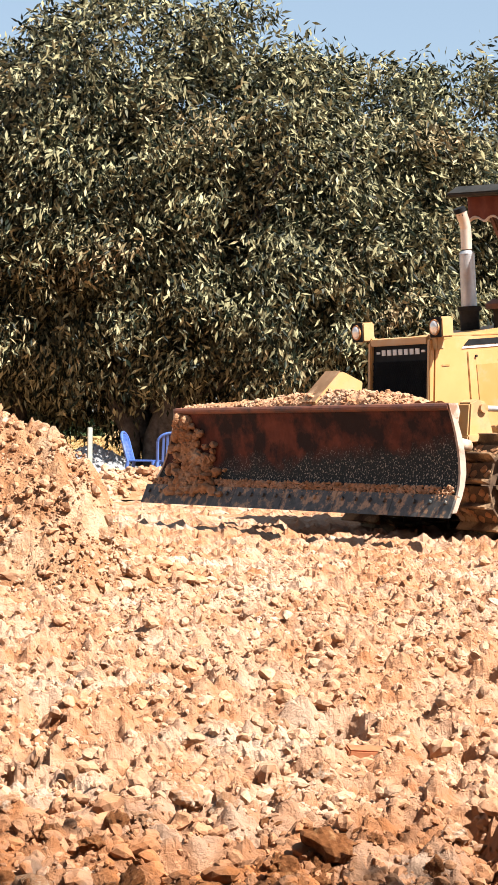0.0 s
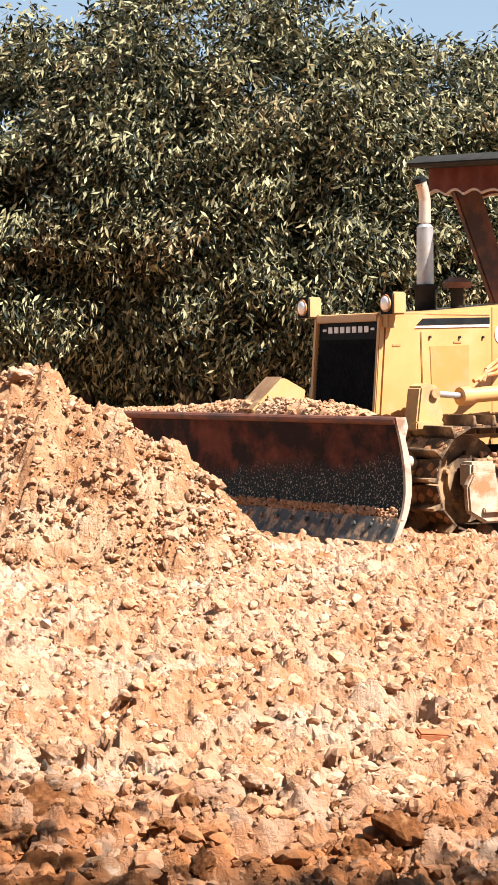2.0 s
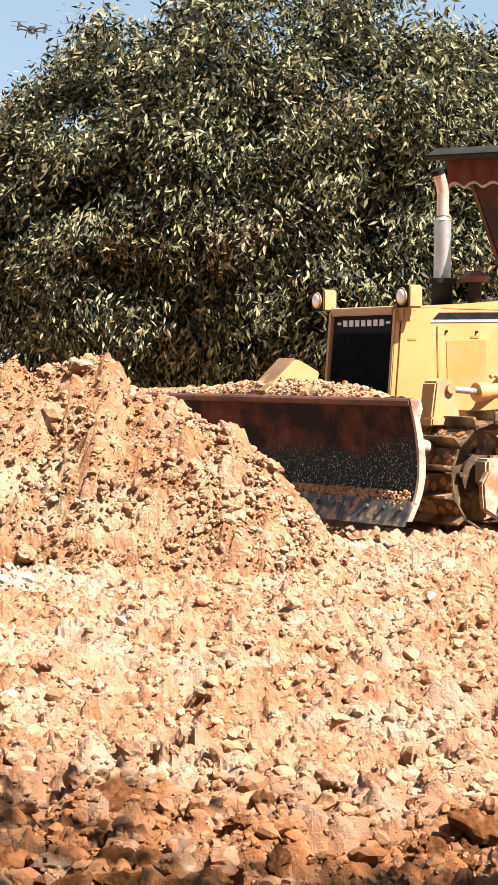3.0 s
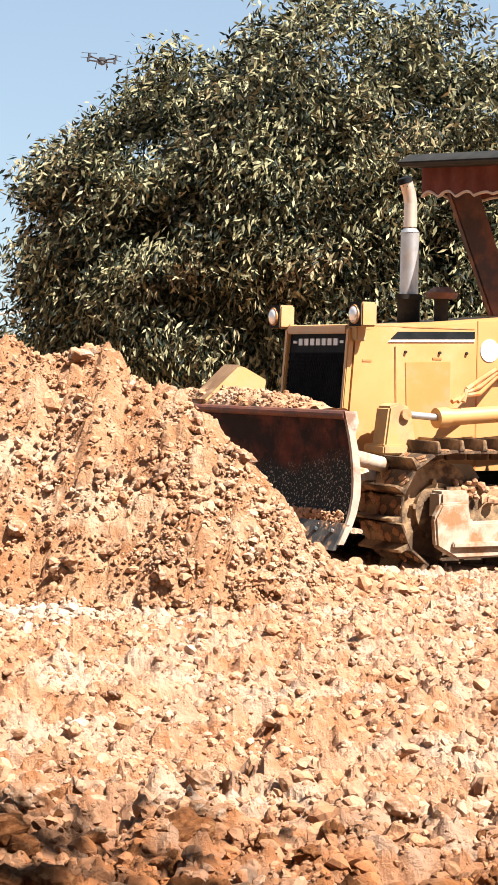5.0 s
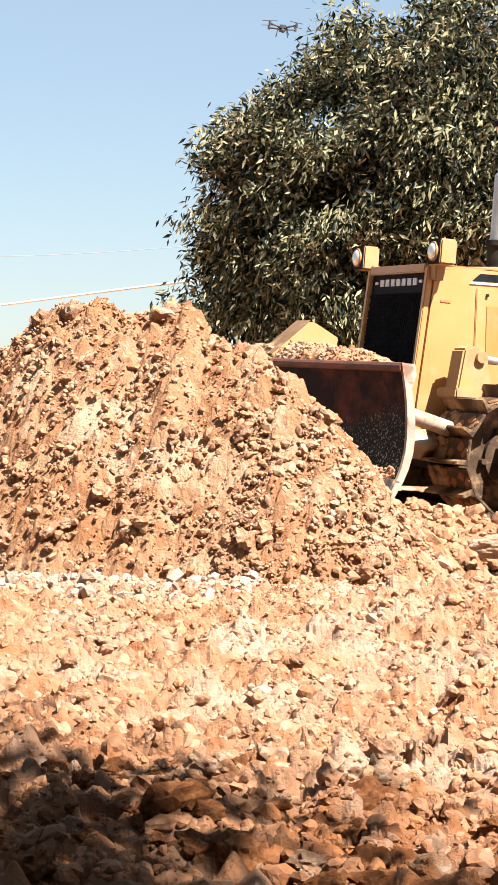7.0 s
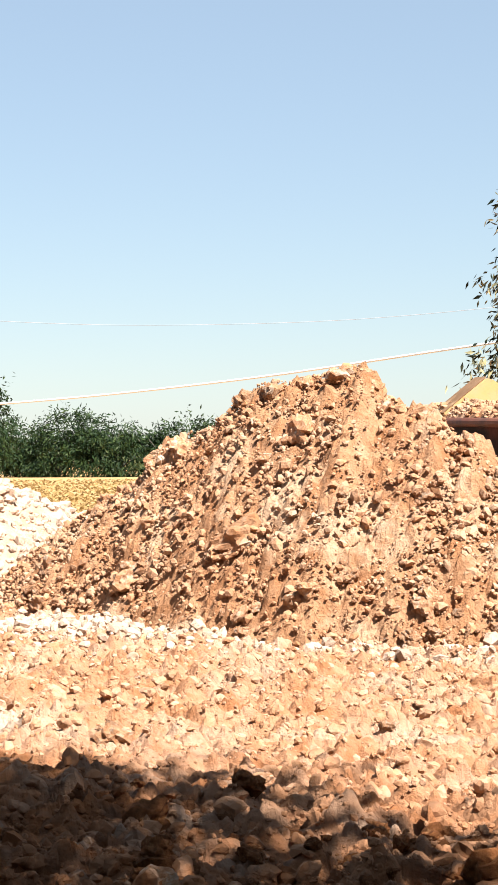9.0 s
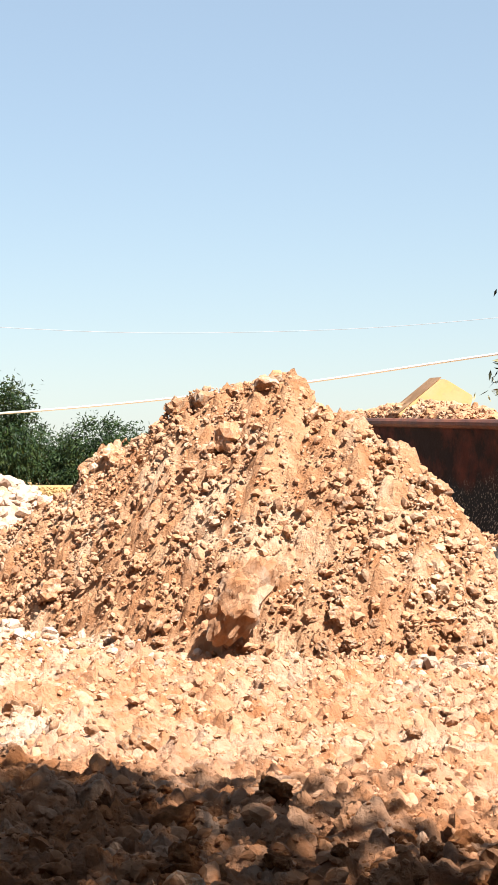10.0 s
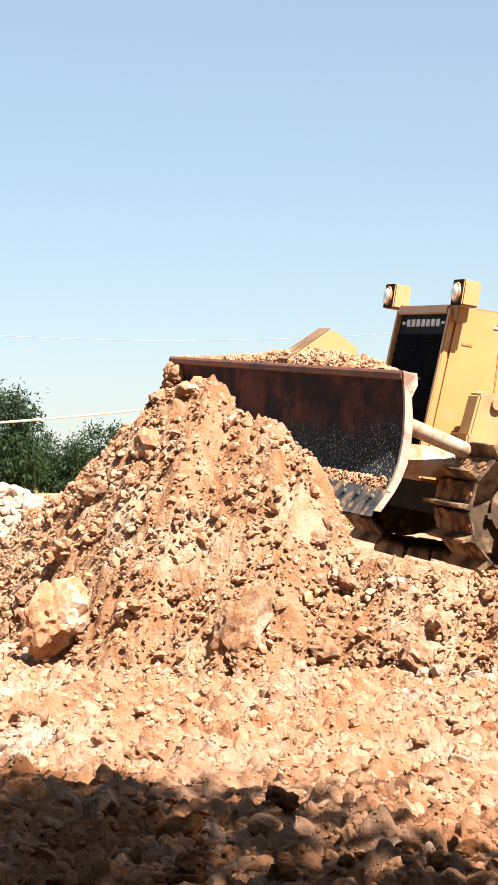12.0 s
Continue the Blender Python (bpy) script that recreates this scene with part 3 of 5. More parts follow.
# ---- trees ----
def crown_mesh(name, lobes, n_clumps, leaf, seed, mat, per_clump=15, shell=0.62, ragged=0.28):
    """Drooping leaf clumps on and inside a union of ellipsoids; a leaf is a folded blade of four triangles."""
    q = np.random.default_rng(seed)
    L = np.array(lobes)
    vol = (L[:, 3] * L[:, 4] + L[:, 3] * L[:, 5] + L[:, 4] * L[:, 5])
    k_b = 22  # clumps on a bough
    nb, ni = int(n_clumps * 0.78) // k_b, int(n_clumps * 0.22)
    pick = q.choice(len(L), nb + ni, p=vol / vol.sum())
    d = q.normal(size=(nb + ni, 3))
    d /= np.linalg.norm(d, axis=1)[:, None]
    rad = np.concatenate([0.90 + 0.17 * q.random(nb), shell * 0.55 + 0.3 * q.random(ni)])
    bumpy = 1 + ragged * 0.5 * np.sin(d[:, 0] * 7 + pick * 2.1) * np.cos(d[:, 2] * 6 + pick) + 0.05 * q.normal(size=nb + ni)
    bumpy[nb:] = 1
    c = L[pick, :3] + d * L[pick, 3:] * (rad * bumpy)[:, None]
    cb = np.repeat(c[:nb], k_b, 0) + q.normal(size=(nb * k_b, 3)) * leaf * np.array([1.55, 1.55, 1.15]) + np.repeat(d[:nb], k_b, 0) * leaf * 0.8
    c = np.concatenate([cb, c[nb:]])
    d = np.concatenate([np.repeat(d[:nb], k_b, 0), d[nb:]])
    n_clumps = len(c)
    k = per_clump
    n = n_clumps * k
    C, O = np.repeat(c, k, 0), np.repeat(d, k, 0)
    spread = q.normal(size=(n, 3)) * leaf * 0.75
    base = C + spread
    way = O * 0.55 + q.normal(size=(n, 3)) * 0.65 + np.array([0, 0, -0.75])
    way /= np.linalg.norm(way, axis=1)[:, None]
    side = np.cross(way, q.normal(size=(n, 3)))
    side /= np.linalg.norm(side, axis=1)[:, None]
    up = np.cross(side, way)
    ln = (leaf * q.uniform(0.65, 1.3, n))[:, None]
    wd = ln * q.uniform(0.12, 0.165, n)[:, None]
    mid = base + way * ln * 0.42 + up * ln * 0.04
    tip = base + way * ln - up * ln * 0.10
    v = np.stack([base, mid + side * wd - up * wd * 0.4, tip, mid - side * wd - up * wd * 0.4], 1).reshape(-1, 3)
    b = np.arange(n)[:, None] * 4
    f = np.concatenate([b + np.array([[0, 1, 2]]), b + np.array([[0, 2, 3]])], 0)
    return arrays_mesh(name, v, f, mat)


def limb(bm, pts, r0, r1, n=9):
    """A bent, tapering branch through points."""
    k = len(pts)
    rings = []
    for i, p in enumerate(pts):
        p = Vector(p)
        d = Vector(pts[min(i + 1, k - 1)]) - Vector(pts[max(i - 1, 0)])
        m = d.to_track_quat("Z", "Y").to_matrix()
        r = r0 + (r1 - r0) * i / (k - 1)
        rings.append([bm.verts.new(p + m @ Vector((math.cos(2 * math.pi * j / n), math.sin(2 * math.pi * j / n), 0)) * r * (1 + 0.12 * noise.noise(p * 2 + Vector((j, 0, 0))))) for j in range(n)])
    for a, b in zip(rings, rings[1:]):
        for j in range(n):
            bm.faces.new((a[j], a[(j + 1) % n], b[(j + 1) % n], b[j]))
    bm.faces.new(rings[-1])


def tree(name, base, lobes, n_clumps, leaf, seed, label, mat, trunk_r=0.2, stems=2, per_clump=15, shell=0.62, group=""):
    q = np.random.default_rng(seed)
    top = new(name, None)
    top.matrix_basis = pose(*base)
    rel = [(x - base[0], y - base[1], z - base[2], a, b, c) for x, y, z, a, b, c in lobes]
    bm = bmesh.new()
    fork = min(l[2] - l[5] * 0.4 for l in rel)
    for s in range(stems):
        off = Vector((q.uniform(-0.35, 0.35), q.uniform(-0.3, 0.3), 0)) * (s > 0)
        limb(bm, [off + Vector((0, 0, -0.15)), off * 1.2 + Vector((0.05, 0, fork * 0.5)), off * 1.8 + Vector((q.uniform(-0.3, 0.3), 0, fork))], trunk_r * (1 - 0.3 * s / stems), trunk_r * 0.6)
    part("trunk", bm, M_BARK, top, smooth=True)
    bm = bmesh.new()
    for x, y, z, a, b, c in rel:
        for j in range(3):
            e = Vector((x + q.uniform(-0.6, 0.6) * a, y + q.uniform(-0.9, 0.2) * b, z + q.uniform(-0.2, 0.7) * c))
            s = Vector((0.1 * x, 0.1 * y, fork * q.uniform(0.6, 1.0)))
            m = s.lerp(e, 0.5) + Vector((q.uniform(-0.3, 0.3), 0, -0.3))
            limb(bm, [s, m, e], trunk_r * 0.42, 0.018, 6)
    part("branch_frame", bm, M_BARK, top, smooth=True)
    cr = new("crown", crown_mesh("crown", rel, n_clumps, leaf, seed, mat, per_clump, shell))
    cr.parent = top
    return tagged(top, label, "tree", group=group)


BIG = "tall broad-crowned tree with drooping olive and browned leaves"
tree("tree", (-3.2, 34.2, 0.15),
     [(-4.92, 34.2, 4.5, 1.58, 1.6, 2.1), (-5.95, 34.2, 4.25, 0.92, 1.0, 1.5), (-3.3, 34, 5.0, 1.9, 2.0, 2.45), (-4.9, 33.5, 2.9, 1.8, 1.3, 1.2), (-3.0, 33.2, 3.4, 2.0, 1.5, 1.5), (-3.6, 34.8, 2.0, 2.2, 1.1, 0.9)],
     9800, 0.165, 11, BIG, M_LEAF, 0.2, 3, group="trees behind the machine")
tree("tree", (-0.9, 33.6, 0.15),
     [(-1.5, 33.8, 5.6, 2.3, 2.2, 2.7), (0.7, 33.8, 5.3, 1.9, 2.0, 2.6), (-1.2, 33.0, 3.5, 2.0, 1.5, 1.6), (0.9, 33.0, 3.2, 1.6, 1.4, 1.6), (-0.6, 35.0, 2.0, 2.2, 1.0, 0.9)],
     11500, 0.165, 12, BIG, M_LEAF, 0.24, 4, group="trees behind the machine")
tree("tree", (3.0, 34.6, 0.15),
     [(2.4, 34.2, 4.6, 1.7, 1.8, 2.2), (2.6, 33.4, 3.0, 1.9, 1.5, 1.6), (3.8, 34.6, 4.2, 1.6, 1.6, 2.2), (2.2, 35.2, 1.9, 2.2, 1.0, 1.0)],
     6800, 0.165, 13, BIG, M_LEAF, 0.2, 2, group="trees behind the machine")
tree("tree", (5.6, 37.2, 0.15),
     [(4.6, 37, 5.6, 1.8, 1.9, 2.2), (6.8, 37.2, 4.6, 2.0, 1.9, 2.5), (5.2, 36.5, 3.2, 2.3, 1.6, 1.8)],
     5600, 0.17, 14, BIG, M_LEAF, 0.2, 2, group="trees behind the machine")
tree("tree", (5.5, -1.2, 0.0),
     [(0.25, 1.75, 6.3, 1.72, 1.75, 0.6), (-1.4, 1.8, 6.3, 1.5, 1.5, 0.5), (3.3, 0.0, 6.2, 1.4, 1.1, 0.7), (5.0, 0.2, 6.2, 1.2, 1.0, 0.7)],
     4200, 0.24, 15, "shade tree with a dense crown reaching over the soil", M_LEAF, 0.22, 1, 14, 0.5)
# out of view: a crown added overhead to darken the shade by hiding sky
tree("tree", (1.0, -6.5, 0.0),
     [(0.0, -4.6, 6.8, 5.5, 2.2, 1.6), (6.5, -4.8, 6.0, 4.0, 2.6, 2.2), (-5.5, -4.2, 6.8, 4.0, 2.2, 1.6)],
     3600, 0.28, 16, "unseen tree with a broad dense olive crown, added to block sky light", M_LEAF, 0.24, 1, 14, 0.4)


# unseen tree row behind the camera, added only to block skylight from there
for k, (x, y, h) in enumerate(((-21, -9, 10.5), (-12, -11, 11.5), (-3, -12, 12), (7, -12, 11.5), (17, -10, 11))):
    tree("tree", (x, y, 0.0), [(x, y, h * 0.62, 5.0, 2.6, h * 0.36), (x - 1.5, y + 0.5, h * 0.33, 4.8, 2.4, h * 0.3), (x + 1.5, y - 0.3, h * 0.36, 4.6, 2.4, h * 0.3)],
         900, 0.62, 170 + k, "tall dense unseen tree in a row added behind the camera to cut sky light", M_LEAF, 0.26, 1, 13, 0.3, "trees along the site's edge")


def far_trees():
    q = np.random.default_rng(71)
    for x, y, h, w in ((-64, 96, 3.6, 2.6), (-58.5, 97, 4.1, 2.5), (-53.5, 98, 4.6, 2.4), (-49.5, 100, 4.2, 2.2), (-46, 99, 4.9, 2.0), (-43, 99, 4.4, 2.1), (-40, 101, 4.6, 2.4), (-36, 100, 4.0, 2.3), (-32, 102, 4.2, 2.4),
                       (-28, 104, 3.8, 2.4), (-12, 104, 3.0, 3.0), (-6, 104, 2.8, 3.0)):
        h *= 0.66
        lobes = [(x + q.uniform(-0.5, 0.5) * w, y + q.uniform(-0.5, 0.5), h * f, w * g, w * 0.7, h * 0.32) for f, g in ((0.42, 0.95), (0.66, 0.7), (0.36, 1.0))]
        tree("far_tree", (x, y, 0), lobes, 900, 0.26, int(q.integers(9999)), "bushy green tree in a row across the field", M_LEAF_FAR, 0.16, 1, 12, 0.3, "trees across the field")
    tree("far_tree", (-36.9, 70, 0), [(-36.9, 70, 3.6, 1.2, 1.0, 1.3), (-36.9, 70, 2.2, 1.7, 1.3, 1.4), (-35.9, 70, 2.6, 1.1, 1.0, 1.3)], 1100, 0.22, 72,
         "taller dark green tree standing alone before the tree row", M_LEAF_FAR, 0.16, 1, 12, 0.3)


far_trees()


def field_grass():
    q = np.random.default_rng(81)
    n = 26000
    a = np.radians(q.uniform(-32, 4, n))
    r = np.exp(q.uniform(math.log(37), math.log(95), n))
    x, y = r * np.sin(a), r * np.cos(a)
    h = q.uniform(0.03, 0.11, n)
    w = 0.03 + 0.0006 * r
    lean = q.normal(size=(n, 2)) * 0.1
    b = np.stack([x, y, ground_z(x, y) - 0.02], 1)
    v = np.stack([b + np.stack([-w, 0 * w, 0 * w], 1), b + np.stack([w, 0 * w, 0 * w], 1), b + np.stack([lean[:, 0], lean[:, 1], h], 1)], 1).reshape(-1, 3)
    me = arrays_mesh("dry_grass", v, np.arange(3 * n).reshape(-1, 3), M_GRASS)
    tagged(new("dry_grass", me), "dry straw-coloured grass over the field", "grass", kind="stuff")


field_grass()


def cable(name, pts, r, mat, label):
    cu = bpy.data.curves.new(name, "CURVE")
    cu.dimensions, cu.bevel_depth, cu.bevel_resolution = "3D", r, 2
    sp = cu.splines.new("BEZIER")
    sp.bezier_points.add(len(pts) - 1)
    for b, p in zip(sp.bezier_points, pts):
        b.co = p
        b.handle_left_type = b.handle_right_type = "AUTO"
    cu.materials.append(mat)
    return tagged(new(name, cu), label, "cable")


def at(az, el, dist):
    """A point by its bearing, its height angle from the eye, and its distance on the ground."""
    return (dist * math.sin(radians(az)), dist * math.cos(radians(az)), 1.27 + dist * math.tan(radians(el)))


cable("cable", [at(-40, 0.9, 62), at(-27.4, 1.48, 50), at(-20, 2.15, 45), at(-12.6, 3.13, 41), at(-4, 4.2, 38)], 0.028, M_WIRE_W, "thin white overhead cable hanging across the sky")
cable("cable", [at(-40, 5.0, 80), at(-27.4, 4.02, 80), at(-20.5, 3.85, 80), at(-12.6, 4.2, 80), at(-4, 5.2, 80)], 0.011, M_WIRE_G, "thin grey overhead cable hanging across the sky")


def drone():
    top = new("drone", None)
    bm = bmesh.new()
    box(bm, (-0.06, -0.10, -0.035), (0.06, 0.10, 0.03), 0.02)
    part("body", bm, M_DRONE, top)
    bm = bmesh.new()
    bmesh.ops.create_icosphere(bm, subdivisions=2, radius=0.03, matrix=Matrix.Translation((0, -0.1, -0.05)))
    part("gimbal_camera", bm, M_DRONE, top)
    for sx in (-1, 1):
        for sy in (-1, 1):
            bm = bmesh.new()
            rod(bm, (sx * 0.04, sy * 0.07, 0), (sx * 0.17, sy * 0.15, 0.02), 0.012, 0.010, 8)
            rod(bm, (sx * 0.17, sy * 0.15, 0.0), (sx * 0.17, sy * 0.15, 0.05), 0.017, None, 10)
            arm = part("arm", bm, M_DRONE, top)
            bm = bmesh.new()
            box(bm, (-0.10, -0.009, 0.052), (0.10, 0.009, 0.056))
            p = part("propeller", bm, M_DRONE, arm)
            p.matrix_basis = pose(sx * 0.17, sy * 0.15, 0, 0, 0, 25 * sx + 10)
            bm = bmesh.new()
            rod(bm, (sx * 0.06, sy * 0.08, -0.02), (sx * 0.075, sy * 0.09, -0.10), 0.007, None, 6)
            part("landing_leg", bm, M_DRONE, top)
    top.matrix_basis = pose(-3.87, 24.3, 5.88, 0, 4, 12)
    tagged(top, "small dark quadcopter drone hovering before the trees", "drone")


drone()


def plastic_chair():
    """A moulded garden chair, origin on the floor, facing +X."""
    top = new("plastic_chair", None)
    bm = bmesh.new()
    box(bm, (-0.20, -0.21, 0.41), (0.23, 0.21, 0.435), 0.012)
    box(bm, (0.20, -0.21, 0.37), (0.235, 0.21, 0.43), 0.01)
    part("seat", bm, M_BLUE, top)
    for sy in (-1, 1):
        bm = bmesh.new()
        rod(bm, (0.25, sy * 0.22, 0), (0.20, sy * 0.20, 0.42), 0.022, 0.028, 8)
        part("front_leg", bm, M_BLUE, top)
        bm = bmesh.new()
        rod(bm, (-0.27, sy * 0.22, 0), (-0.19, sy * 0.20, 0.42), 0.022, 0.028, 8)
        part("rear_leg", bm, M_BLUE, top)
    bm = bmesh.new()
    for k in range(12):
        a0, a1 = math.pi * k / 12, math.pi * (k + 1) / 12
        p = [Vector((-0.19 - 0.13 * (h / 0.44), 0.21 * math.cos(a), 0.42 + h)) for a, h in ((a0, 0.30 + 0.14 * math.sin(a0)), (a1, 0.30 + 0.14 * math.sin(a1)))]
        rod(bm, p[0], p[1], 0.02, None, 8)
    for sy in (-1, 1):
        rod(bm, (-0.19, sy * 0.20, 0.40), (-0.28, sy * 0.21, 0.72), 0.022, None, 8)
    part("back_frame", bm, M_BLUE, top)
    for k in range(5):
        y = -0.12 + 0.06 * k
        bm = bmesh.new()
        top_h = 0.40 + 0.03 * math.cos(y * 8)
        m = Matrix.Translation((-0.19, y, 0.42)) @ Matrix.Rotation(-0.28, 4, "Y")
        box(bm, (-0.008, -0.02, 0), (0.008, 0.02, top_h), 0.004, m)
        part("back_slat", bm, M_BLUE, top)
    return tagged(top, "blue moulded plastic garden chair on rubble by the trees", "chair", group="chairs by the trees")


chair = plastic_chair()
chair.matrix_basis = pose(-0.80, 29.5, 0.12, 0, 0, -12)
copy_thing(chair, pose(-0.40, 29.3, 0.12, 0, 0, 98))


def post(name, x, y, h, w, label, tilt=0):
    bm = bmesh.new()
    box(bm, (-w / 2, -w / 2, -0.1), (w / 2, w / 2, h), 0.008)
    ob = part(name, bm, M_POST)
    ob.matrix_basis = pose(x, y, float(ground_z(np.array([x]), np.array([y]))[0]), 0, tilt, 10)
    tagged(ob, label, "post")


post("fence_post", -1.68, 30.6, 0.92, 0.075, "weathered green-grey fence post standing on the soil")
post("fence_post", -23.5, 58, 0.62, 0.14, "short leaning pale post in the dry field", -12)


# ---- bulldozer: local +X forward, +Y its left side, ground at z = 0 ----
DS = 1.08  # the machine's overall size against its drawing


def dpart(name, bm, mat, parent, label="", smooth=False):
    bmesh.ops.transform(bm, matrix=Matrix.Scale(DS, 4), verts=bm.verts)
    ob = part(name, bm, mat, parent, label, True)
    ob.data.set_sharp_from_angle(angle=radians(33))
    return ob


def extrude_profile(bm, pts, y0, y1, bevel=0.0):
    """A side profile (x, z) given thickness from y0 to y1."""
    a = [bm.verts.new((x, y0, z)) for x, z in pts]
    b = [bm.verts.new((x, y1, z)) for x, z in pts]
    k = len(pts)
    fs = [bm.faces.new(a), bm.faces.new(list(reversed(b)))]
    for i in range(k):
        fs.append(bm.faces.new((a[i], b[i], b[(i + 1) % k], a[(i + 1) % k])))
    bmesh.ops.recalc_face_normals(bm, faces=fs)
    if bevel:
        bmesh.ops.bevel(bm, geom=list({e for f in fs for e in f.edges}), offset=bevel, segments=2, affect="EDGES")
    return bm


HW = 0.47  # half width of the hood


def grille_x(z):
    return 1.961 - 0.075 * (z - 0.6)


def build_dozer():
    dz = new("bulldozer", None)
    tagged(dz, "yellow crawler bulldozer with a muddy blade pushing soil", "bulldozer")
    # hood
    bm = bmesh.new()
    extrude_profile(bm, [(grille_x(0.45) - 0.03, 0.45), (grille_x(1.62) - 0.03, 1.62), (1.80, 1.645), (0.1, 1.79), (0.1, 0.45)], -HW, HW, 0.022)
    dpart("hood", bm, M_YELLOW, dz)
    # radiator surround and grille
    bm = bmesh.new()
    for y0, y1 in ((-HW, -HW + 0.045), (HW - 0.045, HW)):
        extrude_profile(bm, [(grille_x(0.5) - 0.04, 0.5), (grille_x(0.5) + 0.01, 0.5), (grille_x(1.64) + 0.01, 1.64), (grille_x(1.64) - 0.04, 1.64)], y0, y1, 0.008)
    extrude_profile(bm, [(grille_x(1.6) - 0.04, 1.60), (grille_x(1.6) + 0.014, 1.60), (grille_x(1.66) + 0.014, 1.66), (grille_x(1.66) - 0.08, 1.672)], -HW + 0.046, HW - 0.046, 0.008)
    dpart("radiator_surround", bm, M_YELLOW, dz, "yellow radiator surround")
    bm = bmesh.new()
    extrude_profile(bm, [(grille_x(0.5) - 0.028, 0.5), (grille_x(0.5) - 0.022, 0.5), (grille_x(1.6) - 0.022, 1.6), (grille_x(1.6) - 0.028, 1.6)], -HW + 0.047, HW - 0.047)
    grille = dpart("grille", bm, M_BLACK, dz, "black perforated radiator grille")
    bm = bmesh.new()
    for k in range(-26, 27):
        for s in (-1, 1):
            y0, z0 = k * 0.034, 0.50
            y1 = y0 + s * 0.56
            z1 = 1.46
            # clip the slanting wire to the opening
            ts = [0.0, 1.0]
            for lim in (-HW + 0.05, HW - 0.05):
                ts.append((lim - y0) / (y1 - y0))
            ts = sorted(t for t in ts if 0 <= t <= 1 and -HW + 0.049 <= y0 + t * (y1 - y0) <= HW - 0.049)
            if len(ts) < 2 or ts[-1] - ts[0] < 0.03:
                continue
            p = [(grille_x(z0 + t * (z1 - z0)) - 0.016, y0 + t * (y1 - y0), z0 + t * (z1 - z0)) for t in (ts[0], ts[-1])]
            rod(bm, p[0], p[1], 0.0042, None, 4)
    dpart("grille_mesh", bm, M_BLACK, grille)
    for k in range(7):  # the maker's name, as plain bars
        bm = bmesh.new()
        y = 0.255 - 0.085 * k
        box(bm, (-0.004, y - 0.028, 1.515), (0.004, y + 0.028, 1.565), 0, Matrix.Translation((grille_x(1.54) - 0.016, 0, 0)))
        dpart("name_bar", bm, M_WHITE, grille)
    for s in (-1, 1):
        bm = bmesh.new()
        box(bm, (-0.004, s * 0.34 - 0.024, 1.53), (0.004, s * 0.34 + 0.024, 1.55), 0, Matrix.Translation((grille_x(1.54) - 0.016, 0, 0)))
        dpart("name_bar", bm, M_WHITE, grille)
    # headlamps
    for s in (-1, 1):
        c = Matrix.Translation((1.83, s * 0.592, 1.735))
        bm = bmesh.new()
        box(bm, (-0.045, -0.08, -0.088), (0.085, 0.08, 0.088), 0.012, c)
        box(bm, (-0.04, -s * 0.16 - 0.05, -0.19), (0.04, -s * 0.10 + 0.05, -0.06), 0.01, c)
        lamp = dpart("headlamp", bm, M_YELLOW_DUST, dz)
        # black frame round the lens; the forward face's shade is put into its colour
        bm = bmesh.new()
        box(bm, (0.084, -0.079, -0.087), (0.094, 0.079, 0.087), 0.004, c)
        dpart("front_plate", bm, M_BLACK, lamp, "lamp face blackened as in shade")
        bm = bmesh.new()
        rod(bm, c @ Vector((0.090, 0, 0)), c @ Vector((0.108, 0, 0)), 0.070, 0.066, 24)
        dpart("bezel", bm, M_ORANGE, lamp)
        bm = bmesh.new()
        bmesh.ops.create_uvsphere(bm, u_segments=24, v_segments=10, radius=0.060, matrix=c @ Matrix.Translation((0.100, 0, 0)) @ Matrix.Diagonal((0.45, 1, 1, 1)))
        dpart("lens", bm, M_LENS, lamp, "dusty clear glass lens", True)
    # side doors and decals on both sides
    for s in (-1, 1):
        y0, y1 = s * (HW - 0.002), s * (HW + 0.012)
        bm = bmesh.new()
        extrude_profile(bm, [(0.80, 0.50), (1.47, 0.50), (1.505, 1.52), (0.80, 1.545)], min(y0, y1), max(y0, y1), 0.005)
        door = dpart("side_door", bm, M_YELLOW, dz)
        bm = bmesh.new()
        a, b = sorted((s * (HW + 0.010), s * (HW + 0.018)))
        extrude_profile(bm, [(1.02, 1.0), (1.40, 1.0), (1.42, 1.40), (1.02, 1.41)], a, b, 0.003)
        dpart("inner_panel", bm, M_PANEL, door, "slightly darker ochre yellow panel")
        for x in (0.88, 1.12, 1.42):
            bm = bmesh.new()
            rod(bm, (x, s * (HW + 0.008), 1.475), (x, s * (HW + 0.028), 1.475), 0.011, None, 10)
            dpart("latch", bm, M_DARK, door)
        bm = bmesh.new()
        box(bm, (1.10, s * (HW + 0.010), 1.405 + 0.02), (1.18, s * (HW + 0.017), 1.405 + 0.035))
        dpart("label_plate", bm, M_ORANGE, door)
        bm = bmesh.new()
        a, b = sorted((s * (HW - 0.002), s * (HW + 0.007)))
        extrude_profile(bm, [(0.80, 1.585), (1.54, 1.568), (1.48, 1.622), (0.80, 1.638)], a, b)
        st = dpart("decal_stripe", bm, M_BLACK, dz, "black stripe decal edged in white")
        bm = bmesh.new()
        a, b = sorted((s * (HW - 0.002), s * (HW + 0.008)))
        extrude_profile(bm, [(0.80, 1.562), (1.56, 1.545), (1.545, 1.562), (0.80, 1.580)], a, b)
        dpart("stripe_edge", bm, M_WHITE, st)
        bm = bmesh.new()
        rod(bm, (0.66, s * (HW - 0.002), 1.50), (0.66, s * (HW + 0.006), 1.50), 0.085, None, 28)
